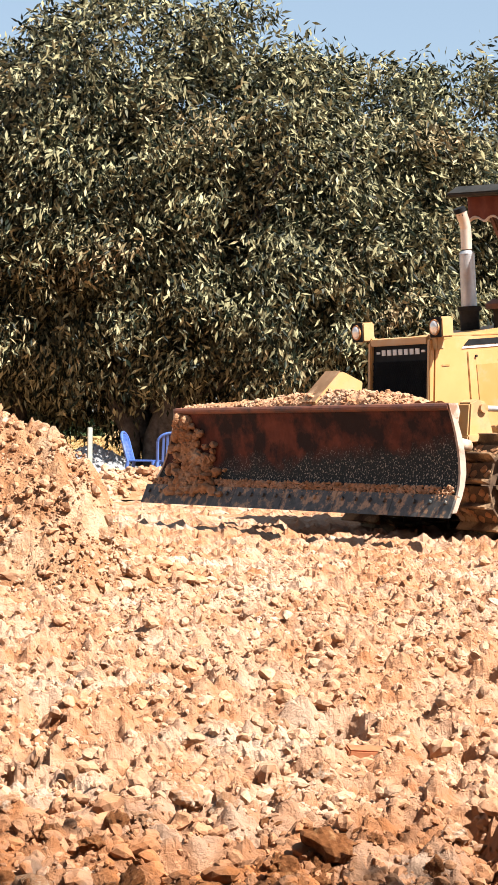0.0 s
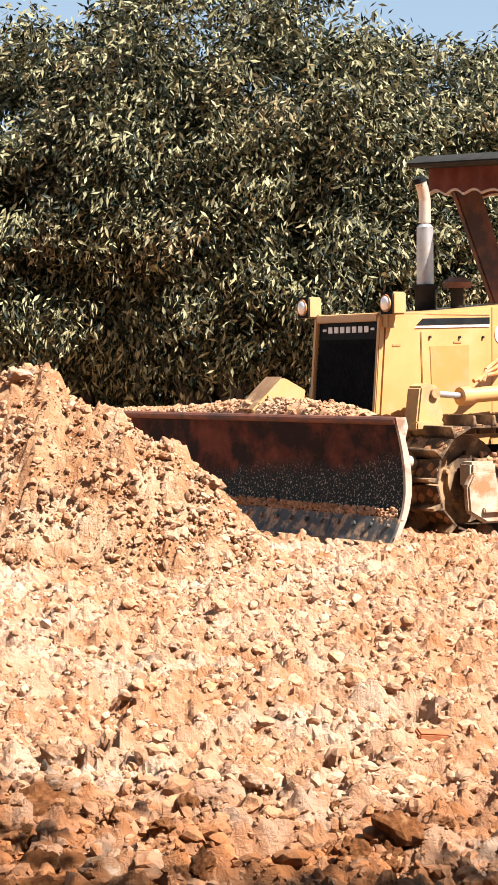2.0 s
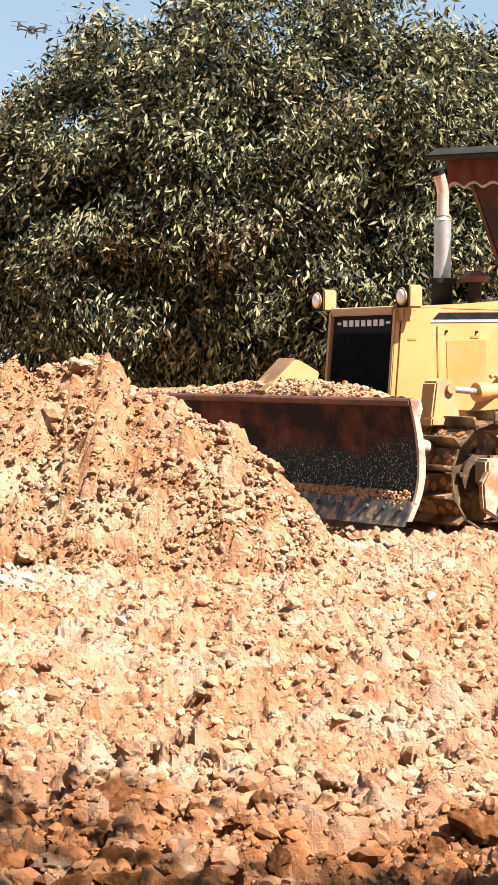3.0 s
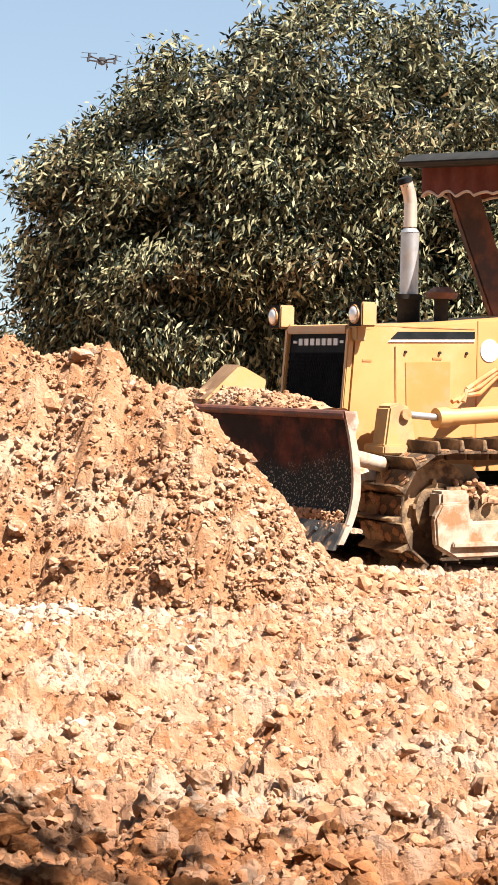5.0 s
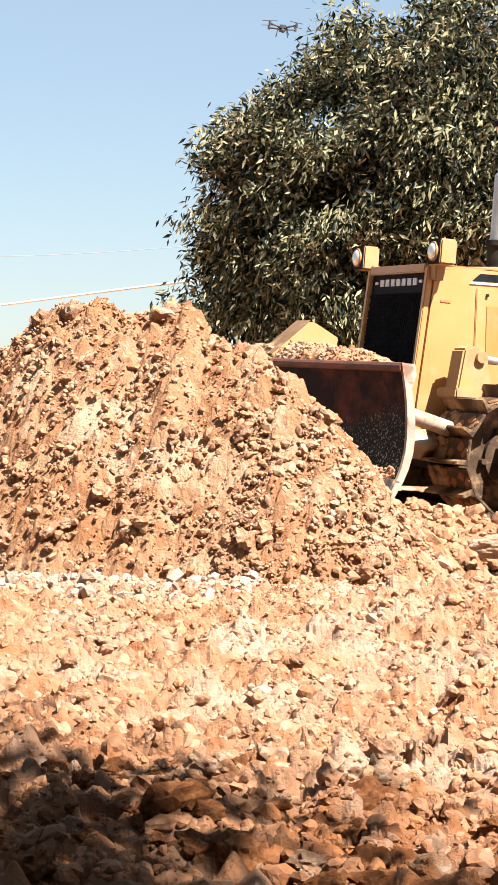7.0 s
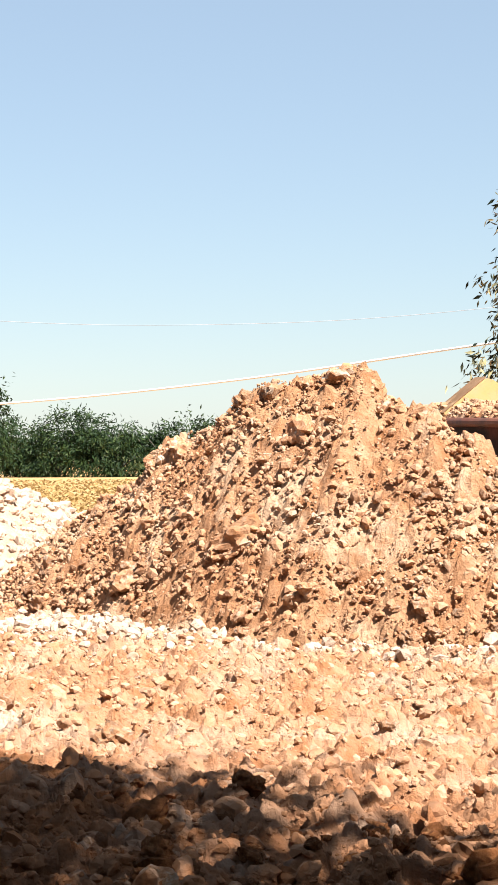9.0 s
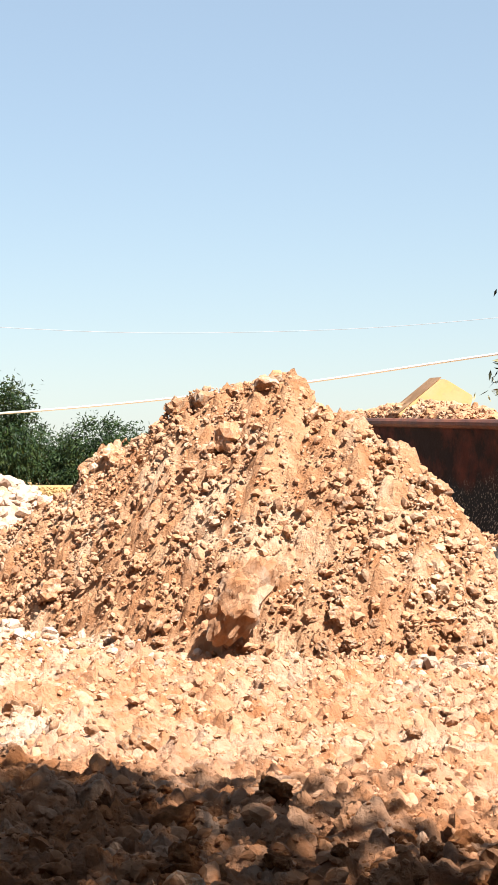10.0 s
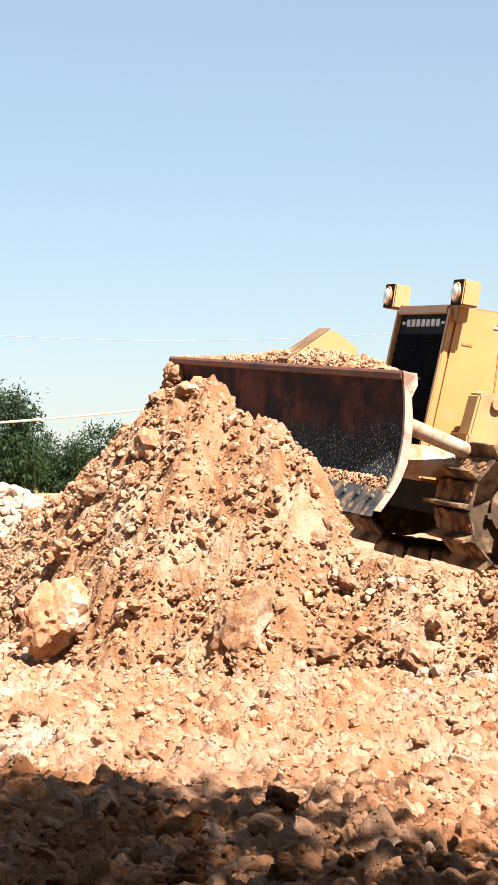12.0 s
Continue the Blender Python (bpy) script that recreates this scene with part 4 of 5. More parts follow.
        dpart("round_decal", bm, M_WHITE, dz)
        bm = bmesh.new()
        box(bm, (1.70, s * (HW - 0.002), 1.40), (1.78, s * (HW + 0.005), 1.415))
        dpart("label_plate", bm, M_ORANGE, dz)
        # crease lines between the sheets
        bm = bmesh.new()
        box(bm, (0.765, s * (HW - 0.002), 0.5), (0.775, s * (HW + 0.004), 1.72))
        box(bm, (0.80, s * (HW - 0.002), 1.655), (1.80, s * (HW + 0.004), 1.662))
        dpart("sheet_joint", bm, M_ORANGE, dz)
        # lift cylinder with its clevis, hoses
        bm = bmesh.new()
        extrude_profile(bm, [(1.50, 0.80), (1.78, 0.77), (1.74, 1.08), (1.66, 1.11), (1.56, 1.08)], s * 0.70 - 0.09, s * 0.70 + 0.09, 0.015)
        box(bm, (1.42, s * 0.70 - 0.16, 0.74), (1.80, s * 0.70 + 0.12, 0.81), 0.012)
        cl = dpart("clevis", bm, M_YELLOW_DUST, dz)
        bm = bmesh.new()
        rod(bm, (1.61, s * 0.70 - 0.12, 1.03), (1.61, s * 0.70 + 0.12, 1.03), 0.04, None, 16)
        dpart("clevis_pin", bm, M_ORANGE, cl)
        bm = bmesh.new()
        rod(bm, (1.24, s * 0.68, 1.00), (0.2, s * 0.66, 1.06), 0.062, None, 20)
        rod(bm, (1.27, s * 0.68, 0.998), (1.17, s * 0.678, 1.004), 0.075, None, 20)
        cy = dpart("lift_cylinder", bm, M_YELLOW, dz, smooth=False)
        bm = bmesh.new()
        rod(bm, (1.62, s * 0.70, 1.03), (1.22, s * 0.68, 1.00), 0.026, None, 14)
        dpart("piston_rod", bm, M_CHROME, cy, "bright steel piston rod")
        for k in range(3):
            bm = bmesh.new()
            pts = [Vector((1.16 - 0.05 * k, s * 0.72, 1.12)), Vector((1.02, s * 0.70, 1.17 + 0.02 * k)), Vector((0.85, s * 0.62, 1.18 + 0.05 * k)), Vector((0.62, s * 0.5, 1.30 + 0.03 * k)), Vector((0.35, s * 0.45, 1.26))]
            for a, b in zip(pts, pts[1:]):
                rod(bm, a, b, 0.018, None, 8)
            dpart("hydraulic_hose", bm, M_ORANGE, dz, "dusty orange-brown hydraulic hose")
    # exhaust
    ex, ey = 1.0, -0.13
    bm = bmesh.new()
    rod(bm, (ex, ey, 1.70), (ex, ey, 1.90), 0.088, None, 22)
    rod(bm, (ex, ey, 1.885), (ex, ey, 1.925), 0.105, None, 22)
    stack = dpart("exhaust_base", bm, M_DARK, dz, "dark exhaust base and clamp")
    bm = bmesh.new()
    rod(bm, (ex, ey, 1.92), (ex, ey, 2.40), 0.072, 0.070, 26)
    rod(bm, (ex, ey, 2.40), (ex, ey, 2.43), 0.074, 0.05, 26)
    dpart("muffler", bm, M_CHROME, stack, "bright bare-metal muffler")
    bm = bmesh.new()
    rod(bm, (ex, ey, 2.44), (ex, ey, 2.63), 0.052, 0.050, 24)
    rod(bm, (ex, ey, 2.625), (ex + 0.015, ey, 2.70), 0.050, 0.050, 24)
    rod(bm, (ex + 0.014, ey, 2.695), (ex + 0.055, ey, 2.80), 0.050, 0.052, 24)
    dpart("tail_pipe", bm, M_PIPE, stack, "heat-stained curved tail pipe", True)
    bm = bmesh.new()
    rod(bm, (ex + 0.050, ey, 2.775), (ex + 0.066, ey, 2.815), 0.056, 0.056, 24)
    box(bm, (ex + 0.03, ey - 0.045, 2.72), (ex + 0.085, ey + 0.045, 2.80), 0.02)
    dpart("pipe_mouth", bm, M_BLACK, stack)
    # air precleaner
    bm = bmesh.new()
    rod(bm, (0.92, 0.2, 1.70), (0.92, 0.2, 1.90), 0.055, None, 16)
    pre = dpart("precleaner", bm, M_DARK, dz)
    bm = bmesh.new()
    rod(bm, (0.92, 0.2, 1.885), (0.92, 0.2, 1.93), 0.115, 0.125, 24)
    rod(bm, (0.92, 0.2, 1.93), (0.92, 0.2, 1.975), 0.125, 0.06, 24)
    dpart("precleaner_cap", bm, M_RUST, pre, "rust-brown mushroom cap")
    # belly guard under the engine, added near-black to give the underside its deep shade
    bm = bmesh.new()
    box(bm, (-1.25, -0.56, 0.24), (1.80, 0.56, 0.60), 0.03)
    dpart("belly_guard", bm, M_DARK, dz, "dark guard added under the engine to keep the underside in shade")
    # deck behind the hood
    bm = bmesh.new()
    box(bm, (-1.25, -0.62, 0.55), (0.12, 0.62, 0.95), 0.03)
    dpart("deck", bm, M_YELLOW_DUST, dz)
    # canopy
    bm = bmesh.new()
    extrude_profile(bm, [(0.76, 2.92), (0.78, 2.95), (0.66, 3.02), (-1.2, 3.02), (-1.3, 2.95), (-1.3, 2.92)], -0.88, 0.88, 0.01)
    bmesh.ops.transform(bm, matrix=Matrix.Rotation(radians(-3.5), 4, Vector((1, 0, 0))), verts=bm.verts)
    roof = dpart("canopy", bm, M_ROOF, dz, "dark sheet canopy roof")
    for a, b in (((0.52, -0.70), (0.52, 0.76)), ((0.52, 0.76), (-1.2, 0.76)), ((0.52, -0.70), (-1.2, -0.70))):
        bm, bt = bmesh.new(), bmesh.new()
        n = 40
        prev = None
        for i in range(n + 1):
            t = i / n
            x, y = a[0] + (b[0] - a[0]) * t, a[1] + (b[1] - a[1]) * t
            zl = 2.70 + 0.035 * abs(math.sin(math.pi * t * 6)) + 0.008 * math.sin(t * 31)
            wob = 0.012 * math.sin(t * 40)
            cur = (Vector((x + wob, y + wob, 2.935 - 0.06 * y)), Vector((x + wob, y + wob, zl - 0.06 * y)))
            if prev:
                bm.faces.new([bm.verts.new(p) for p in (prev[0], cur[0], cur[1], prev[1])])
                rod(bt, prev[1], cur[1], 0.013, None, 6)
            prev = cur
        bmesh.ops.remove_doubles(bm, verts=bm.verts, dist=0.0005)
        bmesh.ops.solidify(bm, geom=list(bm.faces), thickness=0.006)
        fr = dpart("canopy_fringe", bm, M_CANVAS, roof, "scalloped maroon canvas fringe")
        dpart("fringe_binding", bt, M_TRIMCLOTH, fr)
    for s in (-1, 1):
        bm = bmesh.new()
        extrude_profile(bm, [(0.34, 2.88), (0.04, 2.88), (-0.75, 1.0), (-0.50, 1.0)], s * 0.66 - 0.035, s * 0.66 + 0.035, 0.012)
        dpart("canopy_post", bm, M_RUST, dz, "slanting rust-red canopy post")
    # track frames, idlers, sprockets
    for s in (-1, 1):
        bm = bmesh.new()
        box(bm, (-1.25, s * 0.93 - 0.12, 0.22), (1.42, s * 0.93 + 0.12, 0.52), 0.02)
        box(bm, (-1.0, s * 0.60 - 0.12, 0.30), (1.2, s * 0.60 + 0.12, 0.50), 0.02)
        tf = dpart("track_frame", bm, M_TRACK, dz)
        for nm, x, r in (("idler", 1.45, 0.345), ("sprocket", -1.35, 0.345)):
            bm = bmesh.new()
            rod(bm, (0, -0.07, 0), (0, 0.07, 0), r, None, 32)
            rod(bm, (0, -0.11, 0), (0, 0.11, 0), r * 0.55, None, 24)
            rod(bm, (0, -0.15, 0), (0, 0.15, 0), 0.07, None, 12)
            for k in range(5):
                a = 2 * math.pi * k / 5
                rod(bm, (0.2 * math.cos(a), -0.115, 0.2 * math.sin(a)), (0.2 * math.cos(a), 0.115, 0.2 * math.sin(a)), 0.02, None, 8)
            w = dpart(nm, bm, M_TRACK, tf)
            w.matrix_basis = pose(x * DS, s * 0.89 * DS, 0.36 * DS)
            WHEELS.append((w, (x * DS, s * 0.89 * DS, 0.36 * DS), r * DS))
        for k in range(6):
            bm = bmesh.new()
            x = -0.95 + 0.38 * k
            rod(bm, (x, s * 0.93 - 0.12, 0.17), (x, s * 0.93 + 0.12, 0.17), 0.11, None, 20)
            dpart("track_roller", bm, M_TRACK, tf)
        bm = bmesh.new()
        extrude_profile(bm, [(1.62, 0.12), (1.64, 0.32), (1.58, 0.42), (1.36, 0.43), (1.33, 0.29), (-0.6, 0.29), (-0.6, 0.05), (1.45, 0.03)], s * 1.215 - 0.035, s * 1.215 + 0.035, 0.015)
        box(bm, (1.30, s * 1.10 - 0.08, 0.30), (1.55, s * 1.10 + 0.08, 0.50), 0.02)
        box(bm, (-0.6, s * 1.262 - 0.02, 0.11), (1.50, s * 1.262 + 0.02, 0.15), 0.008)
        dpart("idler_guard", bm, M_GUARD, tf, "dusty pale side guard plate")
        # packed soil on the frame
        q = np.random.default_rng(90 + s)
        n = 420
        xs, ys = q.uniform(-0.8, 1.30, n), s * q.uniform(0.80, 1.14, n)
        me = scatter("packed_soil", np.stack([xs, ys, 0.47 + 0.10 * q.random(n) + 0.08 * np.sin(xs * 5)], 1) * DS, q.uniform(0.04, 0.11, n), M_RUBBLE, 8, LUMPS)
        o = new("packed_soil", me)
        o.parent = tf
        tagged(o, "ochre soil packed on the track frame", kind="stuff")
        # shoes
        bm = bmesh.new()
        box(bm, (-0.092, -0.28, -0.012), (0.092, 0.28, 0.010), 0.005)
        extrude_profile(bm, [(0.050, 0.008), (0.090, 0.008), (0.084, 0.088), (0.066, 0.088)], -0.28, 0.28, 0.004)
        box(bm, (-0.08, -0.10, -0.06), (0.08, -0.06, -0.011), 0.006)
        box(bm, (-0.08, 0.06, -0.06), (0.08, 0.10, -0.011), 0.006)
        bmesh.ops.transform(bm, matrix=Matrix.Scale(DS, 4), verts=bm.verts)
        for v in bm.verts:
            v.co += Vector((noise.noise(v.co * 23), noise.noise(v.co * 23 + Vector((7, 0, 0))), noise.noise(v.co * 23 + Vector((0, 7, 0))))) * 0.006
        mud = stone_arrays(3, 700, 1)
        for k in range(16):
            mv, mf = mud[k % 3]
            at_x, at_y, size = q.uniform(-0.09, 0.06), q.uniform(-0.28, 0.28), q.uniform(0.04, 0.11)
            vs = [bm.verts.new((at_x + size * a, at_y + size * 1.5 * b, 0.012 + size * 0.35 * c)) for a, b, c in mv.tolist()]
            for tri in mf.tolist():
                bm.faces.new([vs[t] for t in tri]).material_index = 1
        me = mesh_of(bm, "track_shoe", [M_TRACK, M_MOUND])
        for k in range(N_SHOES):
            o = new("track_shoe", me)
            o.parent = tf
            SHOES.append((o, s, k))
    return dz


N_SHOES = 42
SHOES, WHEELS = [], []
LOOP_R, LOOP_L = 0.41, 2.80


def shoe_pose(s, d):
    """A shoe of the track on side s, d metres (drawing size) along the loop: top forwards, round the idler, back below."""
    whole = 2 * LOOP_L + 2 * math.pi * LOOP_R
    d %= whole
    arc = math.pi * LOOP_R
    if d < LOOP_L:
        x, z, turn = -1.35 + d, 0.36 + LOOP_R + 0.025 * math.sin(math.pi * d / LOOP_L) * 0, 0.0
    elif d < LOOP_L + arc:
        turn = (d - LOOP_L) / LOOP_R
        x, z = 1.45 + LOOP_R * math.sin(turn), 0.36 + LOOP_R * math.cos(turn)
    elif d < 2 * LOOP_L + arc:
        x, z, turn = 1.45 - (d - LOOP_L - arc), 0.36 - LOOP_R, math.pi
    else:
        turn = math.pi + (d - 2 * LOOP_L - arc) / LOOP_R
        x, z = -1.35 + LOOP_R * math.sin(turn), 0.36 + LOOP_R * math.cos(turn)
    return pose(x * DS, s * 0.89 * DS, z * DS, 0, math.degrees(turn), 0)


dozer = build_dozer()


# ---- blade ----
BLADE_Z = [0.82, 0.77, 0.69, 0.60, 0.50, 0.40, 0.30, 0.20, 0.12, 0.06, 0.0]
BLADE_DX = [0.012, 0.0, -0.012, -0.020, -0.022, -0.018, -0.005, 0.025, 0.06, 0.095, 0.13]


def blade_x(y, dx):
    return 2.806 + dx - 0.091 * (y - 1.0)


def blade_ends(z):
    return -2.38 + 0.42 * z / 0.82, 1.96 - 0.13 * z / 0.82


GUARD_Y = -0.10  # where the wedge-shaped guard begins


def build_blade():
    bm = bmesh.new()
    ny = 40
    grid = []
    for side in (0, 1):
        layer = []
        for z, dx in zip(BLADE_Z, BLADE_DX):
            lo, hi = blade_ends(z)
            layer.append([bm.verts.new((blade_x(lo + (hi - lo) * i / ny, dx - 0.035 * side - (0.0 if z < 0.8 else 0)), lo + (hi - lo) * i / ny,
                                        z + 0.006 * noise.noise(Vector((i * 0.3, z * 3, side))))) for i in range(ny + 1)])
        grid.append(layer)
    front, back = grid
    for r in range(len(BLADE_Z) - 1):
        for i in range(ny):
            f = bm.faces.new((front[r][i], front[r][i + 1], front[r + 1][i + 1], front[r + 1][i]))
            f.material_index = 0 if r < 5 else 1
            bm.faces.new((back[r][i], back[r + 1][i], back[r + 1][i + 1], back[r][i + 1]))
        for i, flip in ((0, 1), (ny, 0)):
            bm.faces.new((front[r][i], back[r][i], back[r + 1][i], front[r + 1][i])).material_index = 1
    for r in (0, len(BLADE_Z) - 1):
        for i in range(ny):
            bm.faces.new((front[r][i], front[r][i + 1], back[r][i + 1], back[r][i]))
    bmesh.ops.recalc_face_normals(bm, faces=bm.faces)
    blade = dpart("blade", bm, [M_BLADE, M_BLADE], dozer, "curved rust-brown blade scoured to dark steel below")
    # rolled top rail, cutting edge with bolts, end plates
    bm = bmesh.new()
    lo, hi = blade_ends(0.82)
    rod(bm, (blade_x(lo, 0.0), lo, 0.815), (blade_x(hi, 0.0), hi, 0.815), 0.03, None, 10)
    dpart("top_rail", bm, M_RUST, blade)
    lo, hi = blade_ends(0.0)
    n = 6
    for k in range(n):
        a, b = lo + (hi - lo) * k / n, lo + (hi - lo) * (k + 1) / n - 0.006
        bm = bmesh.new()
        sec = [(0.085, 0.135), (0.150, 0.0), (0.170, -0.035), (0.145, -0.035), (0.045, 0.12)]
        va = [bm.verts.new((blade_x(a, dx), a, z)) for dx, z in sec]
        vb = [bm.verts.new((blade_x(b, dx), b, z)) for dx, z in sec]
        bm.faces.new(va)
        bm.faces.new(list(reversed(vb)))
        for i in range(5):
            bm.faces.new((va[i], vb[i], vb[(i + 1) % 5], va[(i + 1) % 5]))
        bmesh.ops.recalc_face_normals(bm, faces=bm.faces)
        ce = dpart("cutting_edge", bm, M_EDGE, blade, "worn bare steel cutting edge")
        for j in range(4):
            y = a + (b - a) * (j + 0.5) / 4
            bm = bmesh.new()
            rod(bm, (blade_x(y, 0.098), y, 0.07), (blade_x(y, 0.130), y, 0.085), 0.022, 0.018, 10)
            dpart("bolt", bm, M_EDGE, ce)
    for end in (0, 1):
        bm = bmesh.new()
        pts_f = [(z, dx + 0.008) for z, dx in zip(BLADE_Z, BLADE_DX)]
        ring = []
        for off in (-0.012, 0.012):
            col = []
            for z, dx in pts_f:
                y = blade_ends(z)[end] + off
                col.append(bm.verts.new((blade_x(y, dx), y, z + (0.02 if z == 0.82 else 0))))
            for z, dx in reversed(pts_f):
                y = blade_ends(z)[end] + off
                col.append(bm.verts.new((blade_x(y, dx - 0.04 - 0.015 * math.sin(math.pi * min(z, 0.76) / 0.76) - (0.05 if z > 0.75 else 0)), y, z + (0.02 if z == 0.82 else 0))))
            ring.append(col)
        k = len(ring[0])
        bm.faces.new(ring[0])
        bm.faces.new(list(reversed(ring[1])))
        for i in range(k):
            bm.faces.new((ring[0][i], ring[1][i], ring[1][(i + 1) % k], ring[0][(i + 1) % k]))
        bmesh.ops.recalc_face_normals(bm, faces=bm.faces)
        dpart("end_plate", bm, M_ENDPLATE, blade, "pale bare-metal end plate")
    # push arms and braces behind the blade
    for s in (-1, 1):
        bm = bmesh.new()
        limb(bm, [(0.9, s * 0.60, 0.33), (1.9, s * 0.66, 0.33), (2.62 - 0.091 * (s * 0.9 - 1), s * 0.9, 0.32)], 0.10, 0.10, 4)
        dpart("push_arm", bm, M_GUARD, blade, "dusty pale push arm")
        bm = bmesh.new()
        rod(bm, (2.68 - 0.091 * (s * 1.35 - 1), s * 1.35, 0.58), (1.80, s * 0.80, 0.44), 0.055, None, 14)
        dpart("brace", bm, M_GUARD, blade)
    # soil caught on the blade: a crust along the edge, a clump on the face, the heap on top
    q = np.random.default_rng(44)
    n = 2200
    y = q.uniform(-2.3, 1.9, n)
    zc = q.uniform(0.10, 0.19, n)
    me = scatter("soil_crust", np.stack([blade_x(y, 0.085 - 0.5 * (zc - 0.1)), y, zc], 1) * DS, q.uniform(0.015, 0.045, n), M_RUBBLE, 9)
    o = new("soil_crust", me)
    o.parent = blade
    tagged(o, "ochre soil crust along the cutting edge", kind="stuff")
    n = 300
    z = q.uniform(0.05, 0.74, n)
    y = -1.88 + 0.45 * (0.74 - z) + q.normal(size=n) * (0.07 + 0.22 * (0.75 - z))
    me = scatter("caked_soil", np.stack([blade_x(y, np.interp(z, BLADE_Z[::-1], BLADE_DX[::-1]) + 0.03), np.maximum(y, -2.24 + 0.5 * z), z], 1) * DS, q.uniform(0.05, 0.14, n), M_MOUND, 10, LUMPS_FINE)
    o = new("caked_soil", me)
    o.parent = blade
    tagged(o, "ochre clod caked on the blade face", kind="stuff")
    # heap on the top edge
    ys = np.linspace(-1.9, 1.35, 90)
    top = np.interp(ys, [-1.9, -0.95, -0.35, 0.0, 0.45, 0.80, 1.08, 1.35], [0.85, 0.88, 0.93, 0.955, 0.955, 0.93, 0.90, 0.85])
    us = np.linspace(0, 1, 12)
    Yg, U = np.meshgrid(ys, us)
    Tp = np.tile(top, (12, 1))
    Zg = 0.83 + (Tp - 0.83) * np.sin(math.pi * U) ** 0.7 + 0.09 * fbm(Yg * 9, U * 5, 4, 95) * (U > 0) * (U < 1)
    Xg = 2.805 - 0.091 * (Yg - 1.0) - 0.36 * U
    v = np.stack([Xg.ravel(), Yg.ravel(), Zg.ravel()], 1) * DS
    i = (np.arange(11)[:, None] * 90 + np.arange(89)[None, :]).ravel()
    o = new("spilled_soil", arrays_mesh("spilled_soil", v, np.stack([i, i + 1, i + 91, i + 90], 1)[:, ::-1], M_RUBBLE))
    o.parent = blade
    o["label"] = "pale ochre soil heaped along the blade top"
    n = 900
    y, u = q.uniform(-1.9, 1.3, n), q.uniform(0.02, 0.6, n)
    zt = 0.83 + (np.interp(y, ys, top) - 0.83) * np.sin(math.pi * u) ** 0.7
    me = scatter("loose_soil", np.stack([2.81 - 0.091 * (y - 1.0) - 0.36 * u, y, zt], 1) * DS, np.clip(q.lognormal(math.log(0.022), 0.5, n), 0.010, 0.07), M_RUBBLE, 12, LUMPS_FINE)
    o = new("loose_soil", me)
    o.parent = blade
    tagged(o, "small clods lying along the blade top", kind="stuff")
    bm = bmesh.new()
    extrude_profile(bm, [(2.88, 0.87), (2.61, 1.115), (2.57, 1.115), (2.38, 1.02), (2.42, 0.80), (2.84, 0.80)], GUARD_Y, GUARD_Y + 0.24, 0.008)
    dpart("top_guard", bm, M_YELLOW_DUST, blade, "dusty yellow wedge-shaped steel guard on the blade top")
    # thin plate that makes the front slope browner and darker than the sides
    bm = bmesh.new()
    extrude_profile(bm, [(2.882, 0.874), (2.604, 1.124), (2.606, 1.128), (2.886, 0.877)], GUARD_Y + 0.006, GUARD_Y + 0.234)
    dpart("guard_face", bm, M_BROWN, blade, "brown sloping face of the guard")
    return blade


blade = build_blade()


# ---- what moves ----
DOZER_ROWS = [  # seconds, x, y, z, heading, pitch, roll (degrees), blade lift
    (0, 3.545, 17.756, 0.116, 29.223, -3.662, 0.526, 0.279),
    (0.5, 3.228, 17.33, 0.101, 29.521, -3.363, 0.318, 0.113),
    (1, 2.905, 16.995, 0.069, 30.4, -2.574, 0.221, 0.038),
    (1.5, 2.573, 16.628, 0.031, 32.098, -1.776, -0.007, 0.048),
    (2, 2.308, 16.589, 0.02, 32.216, -1.107, -0.275, 0.038),
    (2.5, 2.024, 16.518, 0.009, 33.045, -0.608, -0.903, 0.096),
    (3, 1.775, 16.407, 0.012, 33.852, -0.315, -0.674, 0.129),
    (5, 0.899, 15.315, 0.03, 33.073, 0.027, -1.818, 0.232),
    (5.5, 0.665, 15.254, 0.027, 33.661, 1.19, -2.158, 0.219),
    (6, 0.437, 15.123, 0.049, 34.055, 2.279, -1.619, 0.164),
    (6.5, 0.282, 14.936, 0.078, 33.6, 2.818, -1.38, 0.128),
    (6.7, 0.214, 14.87, 0.084, 33.344, 3.104, -1.286, 0.112),
    (8.3, -0.318, 13.889, 0.148, 29.874, 4.459, -1.417, -0.008),
    (9.5, -0.824, 13.603, 0.18, 32.197, 3.183, -0.695, 0.003),
    (10, -1.085, 13.579, 0.22, 32.871, 3.552, -1.266, -0.001),
    (10.5, -1.365, 13.619, 0.308, 33.955, 3.741, -1.706, -0.07),
    (11, -1.827, 13.513, 0.204, 36.963, 7.058, -2.664, 0.022),
    (11.5, -2.303, 13.765, 0.137, 37.63, 9.854, -3.601, 0.187),
    (12, -2.336, 14.082, 0.194, 38.61, 8.274, -3.911, 0.259),
]


def dozer_pose(x, y, z, heading, pitch, roll):
    m = pose(0, 0, 0, 0, 0, 180 + heading) @ pose(0, 0, 0, roll, 0, 0) @ pose(0, 0, 0, 0, -pitch, 0)
    p = Vector((x, y, z - 1.27)) * DS + Vector((0, 0, 1.27)) + m.to_3x3() @ Vector((0, 0, 0.30 * DS))
    return Matrix.Translation(p) @ m


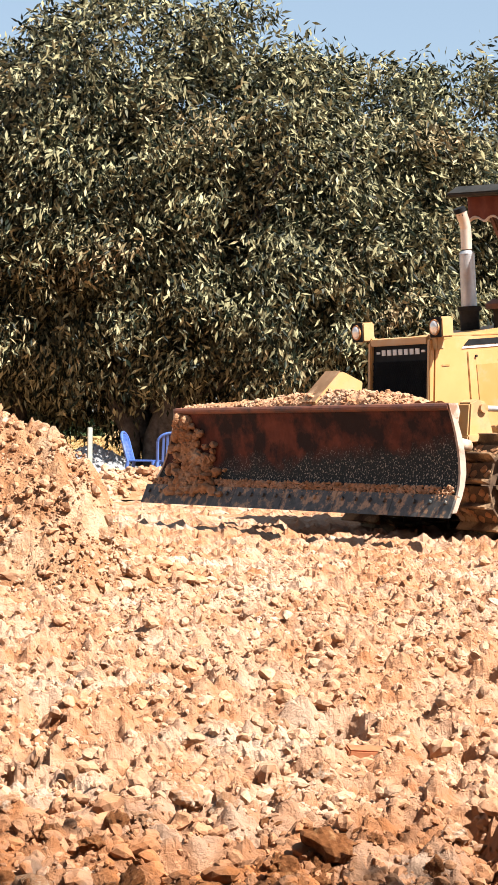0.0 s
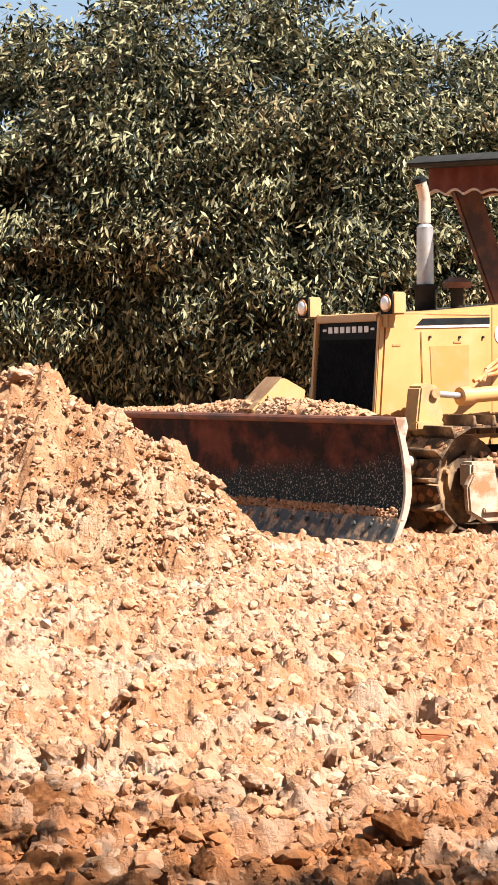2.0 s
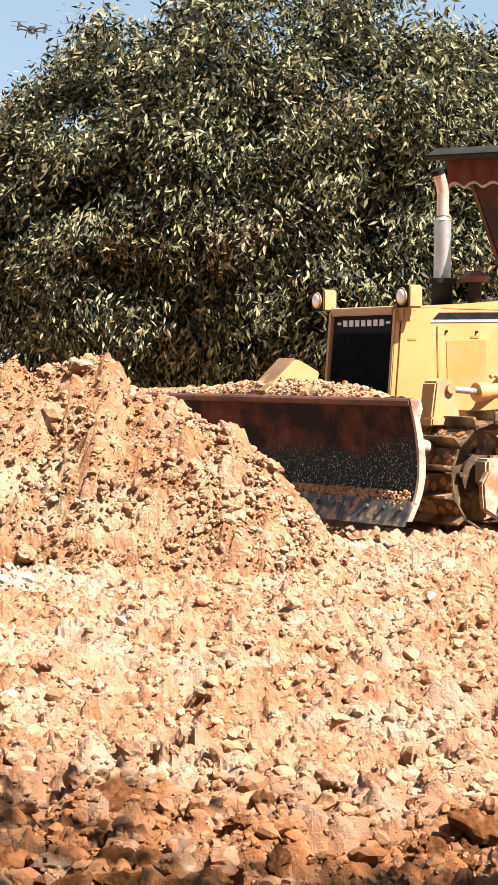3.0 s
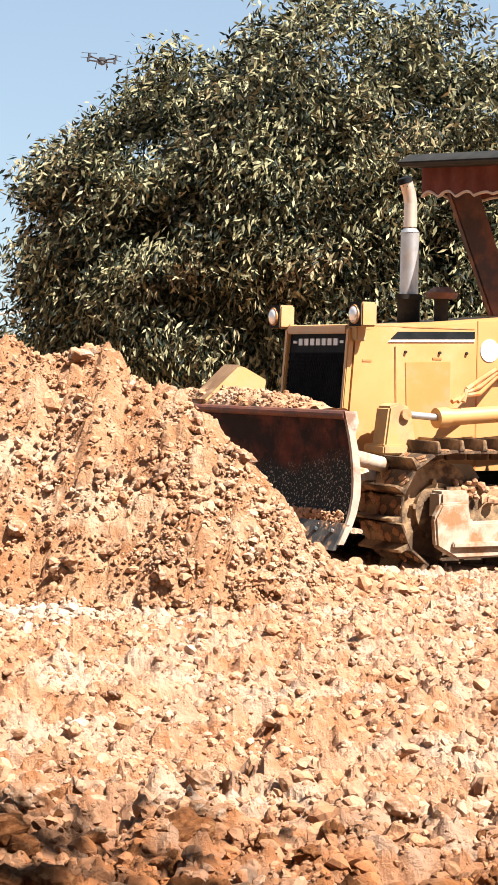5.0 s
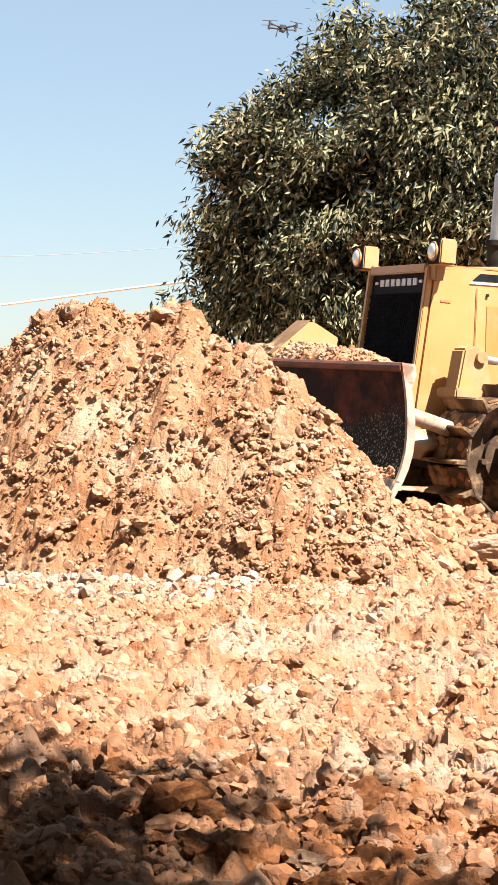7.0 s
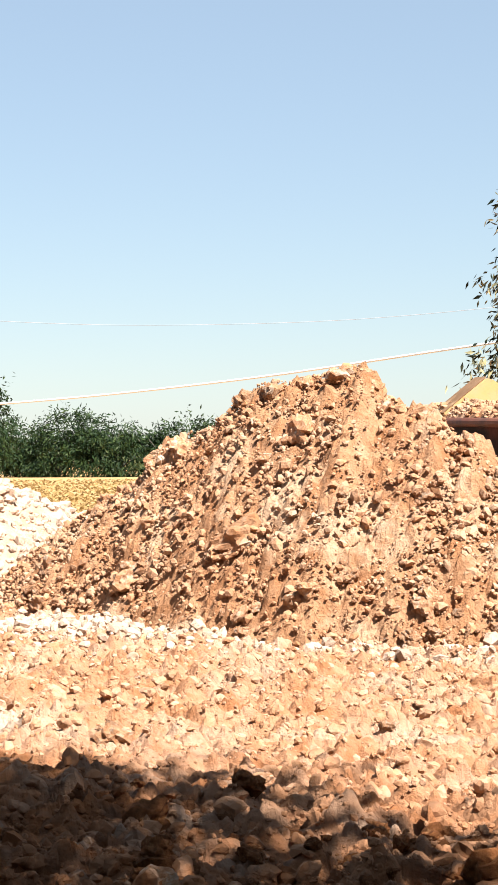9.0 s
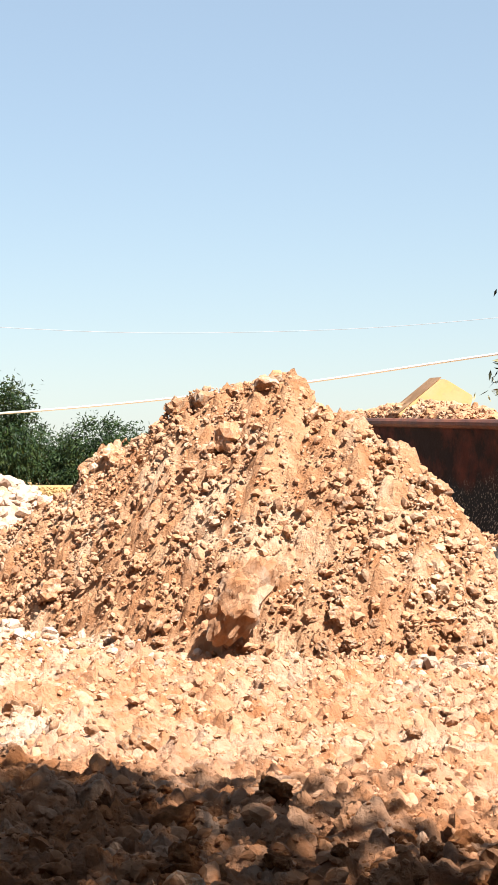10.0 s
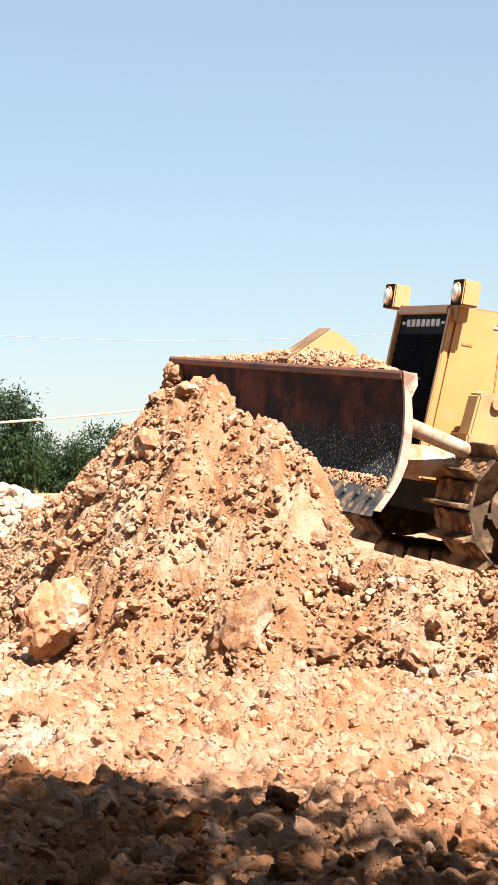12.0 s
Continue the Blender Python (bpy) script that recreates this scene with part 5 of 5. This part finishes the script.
# seconds, metres along the push (from the heap's drawing place), height
MOUND_ROWS = [(0, -1.95, -0.36), (1.0, -1.95, -0.36), (2.4, -1.93, -0.36), (3.2, -1.80, -0.28), (4.2, -1.55, -0.14), (5.0, -1.34, -0.05),
              (5.5, -1.22, -0.02), (6.7, -0.775, 0.0), (8.3, 0.0, 0.0), (9.5, 0.57, 0.0), (10.5, 1.24, 0.0), (11.0, 1.35, 0.01), (11.5, 1.46, 0.02), (12.0, 1.49, 0.02)]
# the toe drops away once the blade lifts
# the berm swells up as soil spills under the blade: seconds, metres along, height
BERM_ROWS = [(0, -1.95, -0.75), (2.4, -1.93, -0.75), (5.5, -1.22, -0.70), (8.3, 0.0, -0.60), (9.5, 0.57, -0.45), (10.5, 1.24, -0.16), (11.0, 1.35, -0.03), (11.5, 1.46, 0.06), (12.0, 1.49, 0.08)]
TOE_LAG = [0.15, 0.0, -0.12, -0.05, 0.05, 0.12, 0.15, 0.10, 0.0, 0.0, 0.0, 0.0, 0.0, 0.0]
TOE_DROP = [-0.32, -0.15] + [0.0] * 10 + [-0.60, -0.68]
# the shoulder goes with the heap and slumps when the blade lifts: seconds, metres along, height
SHOULDER_ROWS = [(0, -1.75, -0.36), (2.4, -1.73, -0.36), (3.2, -1.60, -0.24), (4.2, -1.35, -0.06), (5.0, -1.12, 0.08), (5.5, -1.00, 0.12), (6.7, -0.60, 0.12), (8.3, 0.0, 0.0),
                 (9.5, 0.57, 0.0), (10.5, 1.24, 0.0), (11.0, 1.36, -0.08), (11.5, 1.46, -0.40), (12.0, 1.48, -0.45)]


def motions():
    rows = [(r[0], dozer_pose(*r[1:7])) for r in DOZER_ROWS]
    walk(dozer, rows)
    walk(blade, [(r[0], pose(0, 0, r[7] * DS)) for r in DOZER_ROWS])
    # how far the tracks have run, every quarter second
    ts = np.array([r[0] for r in DOZER_ROWS])
    run = np.concatenate([[0], np.cumsum(np.hypot(np.diff([r[1] for r in DOZER_ROWS]), np.diff([r[2] for r in DOZER_ROWS])))]) * 0.92
    steps = np.arange(0, 12.01, 0.25)
    went = np.interp(steps, ts, run)
    pitch = (2 * LOOP_L + 2 * math.pi * LOOP_R) / N_SHOES
    for ob, s, k in SHOES:
        walk(ob, [(float(t), shoe_pose(s, k * pitch + d)) for t, d in zip(steps, went)])
    for ob, p, r in WHEELS:
        walk(ob, [(float(t), pose(*p, 0, math.degrees(d * DS / r), 0)) for t, d in zip(steps, went)])
    walk(mound, [(t, pose(-0.87 * k, -0.5 * k, dz)) for t, k, dz in MOUND_ROWS])
    walk(toe, [(t, pose(-0.87 * (k + lag), -0.5 * (k + lag), dz + drop)) for (t, k, dz), lag, drop in zip(MOUND_ROWS, TOE_LAG, TOE_DROP)])
    walk(berm, [(t, pose(-0.87 * k, -0.5 * k, dz)) for t, k, dz in BERM_ROWS])
    walk(shoulder, [(t, pose(-0.87 * k, -0.5 * k, dz)) for t, k, dz in SHOULDER_ROWS])
    for ob, rows in zip(BOULDERS, BOULDER_ROWS):
        walk(ob, [(t, pose(x, y, z, a, b, 0)) for t, x, y, z, a, b in rows])


# seconds, x, y, z, tumble about two axes
BOULDER_ROWS = [
    [(0, -1.9, 12.9, 0.20, 0, 0), (3.2, -1.8, 12.6, 0.25, 0, 5), (4.8, -0.95, 11.9, 0.24, 10, 40), (12, -0.98, 11.9, 0.24, 10, 40)],
    [(0, -2.2, 13.4, 0.3, 0, 0), (5.5, -2.5, 12.8, 0.5, 0, 0), (8.3, -3.7, 12.2, 0.6, 10, 0), (9.0, -4.02, 11.4, 0.72, 45, -25), (9.5, -3.98, 10.6, 0.55, 80, -45), (10.0, -3.83, 10.28, 0.46, 100, -60), (10.5, -3.82, 10.24, 0.40, 105, -62), (12, -3.84, 10.2, 0.34, 108, -64)],
    [(0, -2.0, 13.6, 0.3, 0, 0), (8.3, -3.9, 12.5, 0.6, 0, 0), (10.2, -4.6, 11.4, 0.6, 10, -10), (11.0, -4.75, 10.4, 0.5, 50, -45), (11.5, -4.9, 10.35, 0.42, 75, -60), (12, -5.05, 10.3, 0.40, 85, -65)],
    [(0, -1.0, 12.6, 0.30, 0, 0), (4.0, -1.1, 12.5, 0.30, 0, 0), (5.5, -0.55, 12.0, 0.30, 5, 0), (12, -0.6, 12.0, 0.30, 5, 0)],
]

motions()
